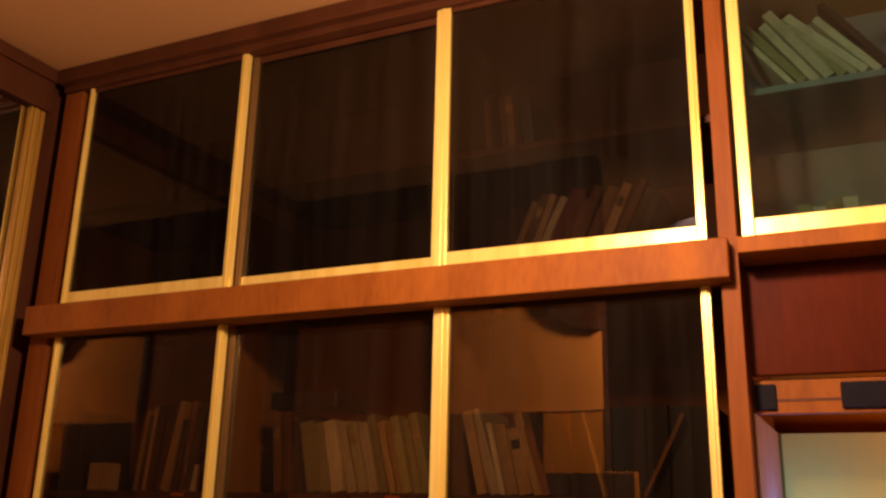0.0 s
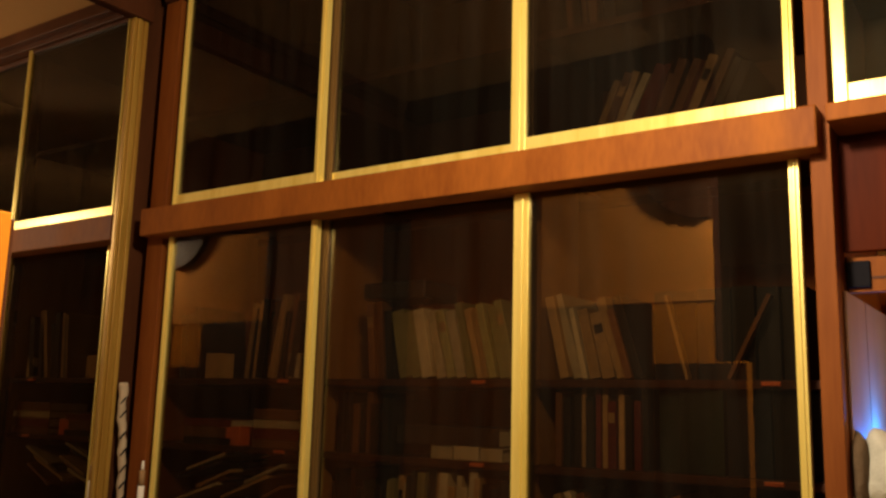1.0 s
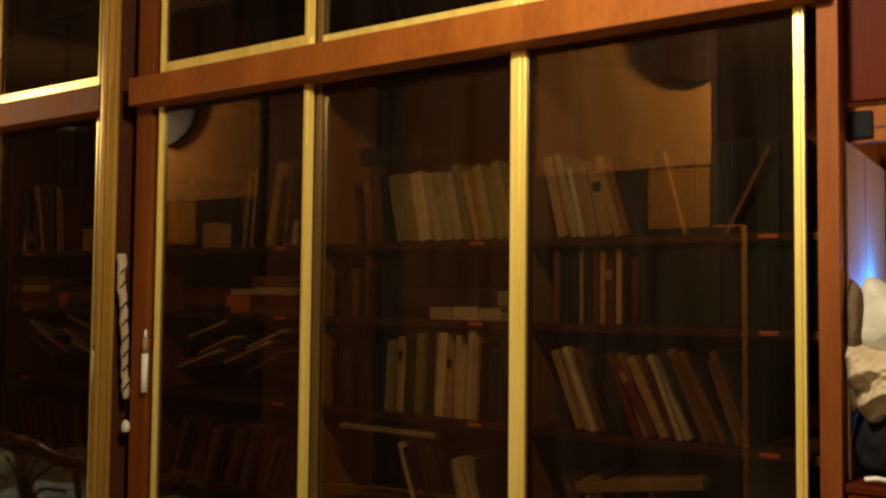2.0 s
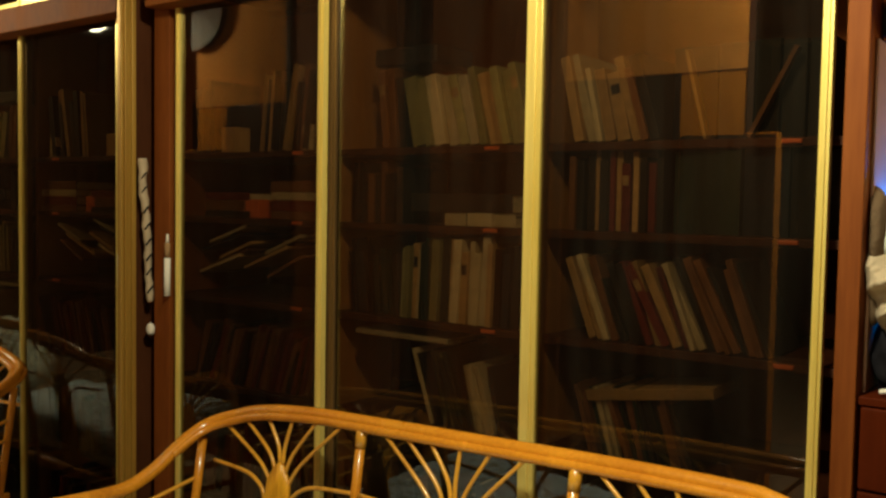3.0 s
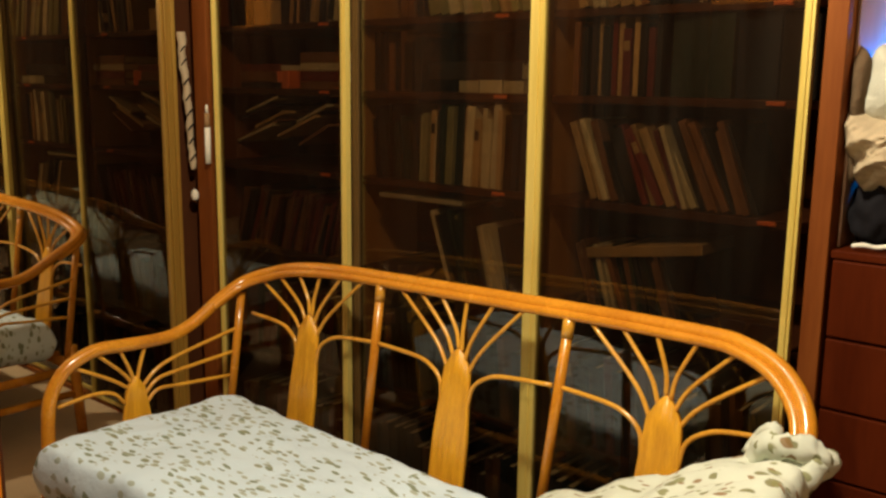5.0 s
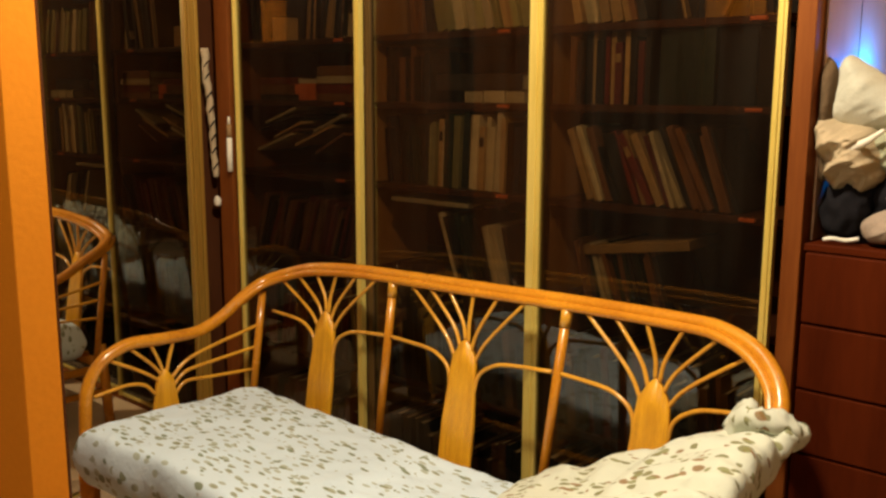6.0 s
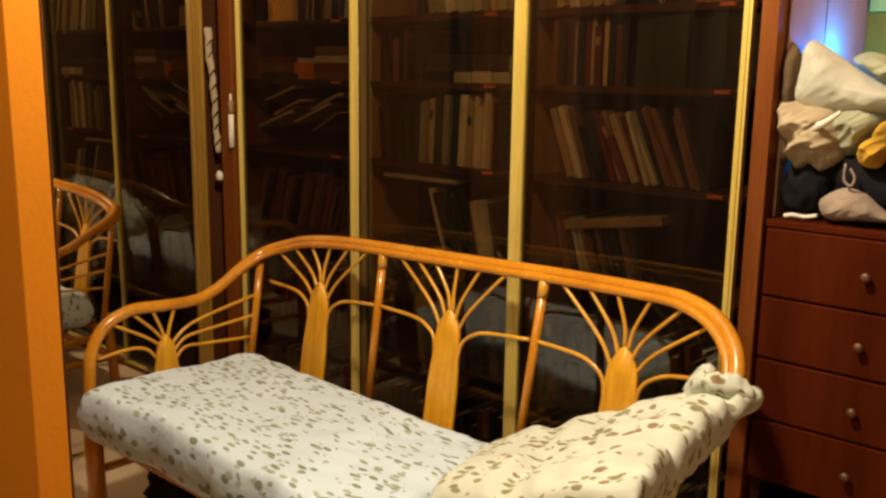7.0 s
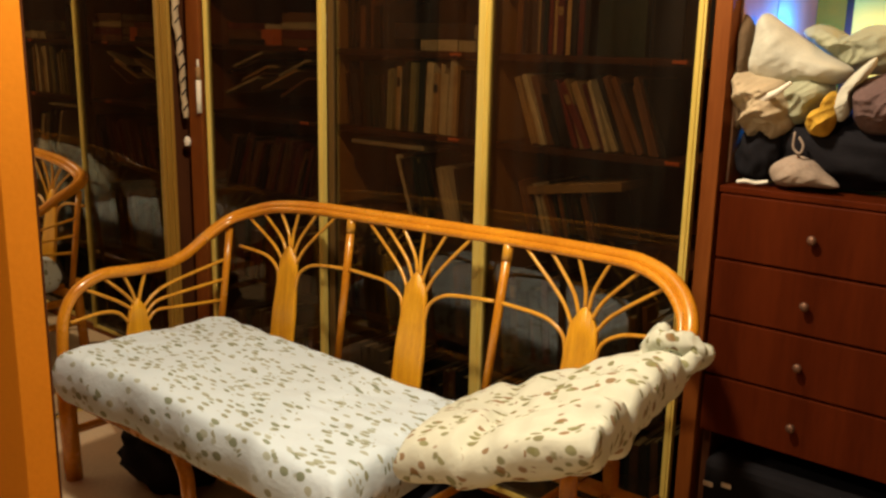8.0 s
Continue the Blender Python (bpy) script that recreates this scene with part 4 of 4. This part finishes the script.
part("corner_casing", box(-0.60, 0.068, PY - 0.054, PY - 0.0515, 1.60, CEIL - 0.002, bevel=0.001), DULLWOOD, panelling, "dark stained casing round the top of the corner")
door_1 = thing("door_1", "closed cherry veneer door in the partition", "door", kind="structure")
part("leaf", box(-1.278, -0.65, PY + 0.001, PY + 0.022, 0.0, 2.38, bevel=0.004), DOORWOOD, door_1)
for x0, x1, z1 in ((-1.345, -1.280, 2.42), (-0.648, -0.612, 2.42)):
    part("jamb", box(x0, x1, PY + 0.001, PY + 0.03, 0.0, z1, bevel=0.004), DARKWOOD, door_1)
part("head", box(-1.345, -0.612, PY + 0.001, PY + 0.03, 2.421, 2.47, bevel=0.004), DARKWOOD, door_1)
tagged(part("frieze", box(MX + 0.002, -0.145, PY + 0.001, PY + 0.03, 2.475, CEIL - 0.002), DARKWOOD), "dark stained frieze along the top of the partition", "frieze", kind="structure")
# added form: stands for the dark round shape mirrored in the glass doors
bm = bmesh.new()
arch = [(x - 0.030, z) for x, z in ((0.096, 2.12), (0.05, 2.122), (0.0, 2.135), (-0.05, 2.16), (-0.09, 2.19), (-0.12, 2.23), (-0.135, 2.28), (-0.14, CEIL - 0.002), (0.096, CEIL - 0.002))]
front = [bm.verts.new((x, PY + 0.04, z)) for x, z in arch]
back = [bm.verts.new((x, PY + 0.001, z)) for x, z in arch]
bm.faces.new(front)
bm.faces.new(back[::-1])
for k in range(len(arch)):
    n = (k + 1) % len(arch)
    bm.faces.new((front[n], front[k], back[k], back[n]))
bmesh.ops.recalc_face_normals(bm, faces=bm.faces)
tagged(part("round_form", bm, DARKWOOD), "dark rounded form added for the round shape mirrored in the glass", "bracket", kind="structure")
for lx, ly, lz in ((0.52, -1.00, 2.29), (0.55, -2.60, 2.38)):
    room_lamp = thing("ceiling_lamp", "warm bulb ceiling lamp on a steel rod", "ceiling lamp", group="ceiling lamps")
    part("mount", lathe(bmesh.new(), ((0.06, CEIL - 0.05), (0.07, CEIL - 0.001)), (lx, ly, 0)), CHROME, room_lamp, smooth=True)
    part("rod", tube(bmesh.new(), [(lx, ly, lz + 0.10), (lx, ly, CEIL - 0.045)], 0.012, 8), CHROME, room_lamp)
    # added dish: blocks the unseen bulb's upward light to dim the ceiling
    part("shade", lathe(bmesh.new(), ((0.02, lz + 0.12), (0.10, lz + 0.107), (0.15, lz + 0.085), (0.148, lz + 0.081), (0.10, lz + 0.101), (0.02, lz + 0.113)), (lx, ly, 0)), BLACK, room_lamp, "shallow metal dish added over the bulb to dim the ceiling", smooth=True)

# ---- books and other contents of the bookcase ----
def book(x, y, z, thick, tall, deep, lean_deg, cover, label, name="book", flat=False):
    """A book whose spine looks out of the shelf; lean_deg tips its head to the left when negative."""
    r = min(0.0025, thick * 0.2)
    bm = bmesh.new()
    block(bm, 0, 0.0022, 0, deep, 0, tall, 0.0006)
    block(bm, thick - 0.0022, thick, 0, deep, 0, tall, 0.0006)
    block(bm, 0, thick, -0.002, 0.0015, 0, tall, r * 0.6)
    a = radians(lean_deg)
    if flat:
        m = Matrix.Translation((x, y, z + thick)) @ Matrix.Rotation(radians(90), 4, "Y")
    else:
        m = Matrix.Translation((x, y, z + (thick * math.sin(a) if lean_deg > 0 else 0))) @ Matrix.Rotation(a, 4, "Y")
    ob = part(name, bm, COVERS[cover], m=m)
    pages = part("page_block", box(0.0024, thick - 0.0024, 0.0017, deep - 0.004, 0.004, tall - 0.004, bevel=0), PAPER, ob)
    if thick > 0.017 and cover not in (CREAM, DARK, BLUE, GREEN) and random.random() < 0.3:
        part("title_band", box(thick * 0.15, thick * 0.85, -0.0032, -0.0021, tall * 0.68, tall * 0.82, bevel=0), COVERS[TAN if cover != TAN else DARK], ob, "faded title band")
    return tagged(ob, label, "book", group="books in the bookcase")


NAMES = ("brown", "dark red", "cream", "olive", "black", "dark green", "tan", "dark blue")


def row(x0, x1, z, room, palette, lean_deg=0.0, jitter=2.0, hmin=0.7, hmax=0.95, thin=(0.010, 0.03), y=0.062, depth=0.19, last=DARK):
    """A row of books from x0 to x1 on the shelf at z."""
    x = x0
    while x < x1:
        th = random.uniform(*thin)
        ta = room * random.uniform(hmin, hmax)
        a = lean_deg + random.uniform(-jitter, jitter) if abs(lean_deg) > 1 else 0.0
        c = random.choice(palette) if x + th * 1.6 < x1 else last
        how = "leaning" if abs(a) > 4 else "standing upright"
        book(x, y + random.uniform(0, 0.02), z + 0.0005, th, ta, depth, a, c, NAMES[c] + " " + ("bound book" if th > 0.016 else "thin booklet") + " " + how + " on a shelf")
        x += th / max(math.cos(radians(a)), 0.5) + random.uniform(0.0008, 0.004)


random.seed(5)
S6, S5, S4, S3, S2, S1 = reversed(LOWER)
# right bay
row(0.105, 0.29, S6, 0.215, (BROWN, TAN, BROWN, CREAM, TAN), -14, 3)
row(0.315, 0.60, S6, 0.20, (DARK, BLUE, DARK), 0, 0, 0.95, 1.0, (0.03, 0.05), y=0.085)
book(0.395, 0.062, S6 + 0.0005, 0.007, 0.185, 0.02, -14, TAN, "thin tan booklet leaning on black folders")
book(0.480, 0.062, S6 + 0.0005, 0.009, 0.19, 0.02, 27, BROWN, "thin brown booklet leaning across black folders")
row(0.09, 0.30, S5, 0.19, (RED, BROWN, DARK, RED, TAN), 0, 0, 0.75, 0.92, (0.012, 0.022))
row(0.33, 0.62, S5, 0.19, (DARK, BLUE, GREEN), 0, 0, 0.85, 0.95, (0.03, 0.06))
row(0.145, 0.545, S4, 0.205, (BROWN, TAN, BROWN, DARK, RED, CREAM, TAN), -24, 5, 0.85, 1.0, (0.009, 0.02), y=0.060)
row(0.16, 0.40, S3, 0.17, (DARK, BROWN, CREAM, GREEN), -18, 4, 0.8, 1.0, (0.008, 0.016))
row(0.06, 0.60, S2, 0.25, (DARK, BROWN, RED, BLUE), -6, 4)
row(0.06, 0.60, S1, 0.30, (DARK, BROWN, GREEN), -3, 2)
# middle bay
row(-0.45, -0.375, S6, 0.205, (DARK, BROWN, DARK), -6, 2, 0.85, 1.0)
row(-0.355, -0.235, S6, 0.178, (CREAM, CREAM, OLIVE), -12, 0.5, 0.95, 1.0, (0.028, 0.04), last=CREAM)
row(-0.205, -0.03, S6, 0.195, (OLIVE, CREAM, OLIVE, OLIVE, TAN), -14, 0.8, 0.85, 1.0, (0.012, 0.026), last=OLIVE)
row(-0.55, -0.40, S4, 0.22, (DARK, GREEN, DARK), -7, 3)
row(-0.39, -0.05, S4, 0.215, (OLIVE, CREAM, DARK, TAN, GREEN, BLUE), 2.5, 1.2, 0.8, 1.0, (0.010, 0.024))
row(-0.56, -0.40, S5, 0.18, (DARK, BROWN), 0, 0)
row(-0.28, -0.08, S3, 0.20, (DARK, OLIVE, CREAM, GREEN), -16, 4, 0.8, 1.0, (0.008, 0.016))
row(-0.55, -0.04, S2, 0.25, (DARK, BROWN, GREEN), -4, 3)
row(-0.55, -0.04, S1, 0.30, (DARK, BROWN, BLUE), -2, 2)
# left bay
row(-1.20, -1.10, S6, 0.24, (BROWN, DARK), -5, 2)
row(-0.92, -0.70, S6, 0.26, (BROWN, DARK, TAN), 8, 4)
row(-1.20, -0.70, S3, 0.20, (DARK, BROWN, RED), 18, 6, 0.8, 1.0, (0.008, 0.016))
row(-1.20, -0.68, S2, 0.25, (DARK, BROWN, RED), 4, 4)
row(-1.20, -0.68, S1, 0.30, (DARK, BROWN, RED), 2, 2)
# upper tier
U1, U2 = UPPER
row(0.17, 0.46, U1, 0.19, (BROWN, RED, TAN, BROWN, CREAM, RED), 24, 4, 0.85, 1.05, (0.012, 0.026))
row(0.12, 0.24, U2, 0.16, (BROWN, DARK, TAN), -5, 2)
row(-0.22, -0.16, U1, 0.06, (BROWN, RED), 0, 0)
# upper cupboard
row(0.80, 1.02, 2.0215, 0.10, (CREAM, OLIVE, TAN), 0, 0, 0.6, 1.0, (0.01, 0.03))
row(0.84, 1.05, 2.3915, 0.22, (CREAM, OLIVE, CREAM, TAN), -38, 5, 0.85, 1.0, (0.010, 0.022))


def flat_stack(x, z, items, y=0.065):
    for th, length, deep, c, name, label in items:
        book(x, y, z + 0.0005, th, length, deep, 0, c, label, name, flat=True)
        z += th + 0.001


flat_stack(-0.245, S5, ((0.030, 0.062, 0.15, CREAM, "card_box", "flat white card box on a shelf"),), 0.062)
flat_stack(-0.178, S5, ((0.032, 0.070, 0.15, CREAM, "card_box", "flat white card box on a shelf"),), 0.062)
flat_stack(-0.103, S5, ((0.030, 0.060, 0.15, CREAM, "card_box", "flat white card box on a shelf"),), 0.062)
flat_stack(-0.36, S5 + 0.0325, ((0.045, 0.30, 0.17, DARK, "folder", "black folder lying flat on the card boxes"),), 0.075)
tilted = Matrix.Translation((0.133, 0.062, 0.940)) @ Matrix.Rotation(radians(-8.5), 4, "Y")
tagged(part("magazine", box(0, 0.305, 0, 0.17, 0, 0.024, bevel=0.002), COVERS[TAN], m=tilted), "tan magazines lying aslant on leaning booklets", "magazine")
flat_stack(-0.53, S3 + 0.205, ((0.012, 0.30, 0.17, CREAM, "magazine", "cream magazine lying flat on booklets"),), 0.062)
tagged(part("black_case", box(-0.480, -0.280, 0.064, 0.22, S6 + 0.206, S6 + 0.252, bevel=0.006), BLACK), "black case lying flat on top of the books", "case")
flat_stack(-1.15, S5, ((0.02, 0.20, 0.17, DARK, "folder", "black folder lying flat"), (0.03, 0.18, 0.16, BROWN, "folder", "brown folder lying flat"), (0.022, 0.2, 0.16, RED, "folder", "dark red folder lying flat")))
flat_stack(-0.86, S5, ((0.022, 0.22, 0.17, BROWN, "folder", "brown folder lying flat"), (0.03, 0.2, 0.16, RED, "folder", "dark red folder lying flat"), (0.022, 0.22, 0.16, CREAM, "folder", "cream folder lying flat"), (0.03, 0.2, 0.15, BROWN, "folder", "brown folder lying flat")))
tagged(part("orange_box", box(-1.00, -0.915, 0.065, 0.15, S5 + 0.001 + 0.0, S5 + 0.055), CLIP), "small orange plastic box on a shelf", "box")
tagged(part("white_card_box", box(-1.085, -1.025, 0.072, 0.13, S6 + 0.001, S6 + 0.075), COVERS[TAN]), "small tan card box on a shelf", "box")
tagged(part("cream_tin", box(-0.735, -0.695, 0.062, 0.10, S6 + 0.001, S6 + 0.07), COVERS[CREAM]), "small cream tin on a shelf", "tin")
# sloping heap of magazines in the left bay
for k in range(9):
    a = -18 - 2.5 * (k % 3) + random.uniform(-3, 3)
    x = -1.17 + 0.045 * (k % 3) + (0.20 if k > 4 else 0)
    z = S4 + 0.012 + 0.023 * (k % 5) + 0.055
    m = Matrix.Translation((x, 0.062 + 0.008 * (k % 2), z)) @ Matrix.Rotation(radians(a), 4, "Y")
    ob = part("magazine", box(0, 0.19 - 0.02 * (k % 3), 0, 0.20, 0, 0.009, bevel=0.001), COVERS[(CREAM, BROWN, TAN, DARK)[k % 4]], m=m)
    tagged(ob, ("cream", "brown", "tan", "black")[k % 4] + " magazine in a sloping heap", "magazine", group="heap of magazines")
for k, x in enumerate((-0.135, -0.105, -0.41)):
    bm = lathe(bmesh.new(), ((0.008, 0.0), (0.010, 0.008), (0.005, 0.02), (0.007, 0.035), (0.003, 0.05)), (x - 0.2, 0.08, U1 + 0.0005))
    tagged(part("figurine", bm, COVERS[(TAN, CREAM, BROWN)[k]], smooth=True), "tiny turned wooden ornament on a shelf", "ornament")
for x, h, mat in ((0.757, 0.075, BLACK), (0.860, 0.070, WHITECARD), (0.885, 0.045, WHITECARD)):
    bm = lathe(bmesh.new(), ((0.010, 0.0), (0.012, 0.006), (0.012, h * 0.7), (0.005, h * 0.85), (0.006, h)), (x, 0.07, 2.0215))
    tagged(part("bottle", bm, mat, smooth=True), ("black" if mat is BLACK else "white") + " little bottle in the cupboard", "bottle")
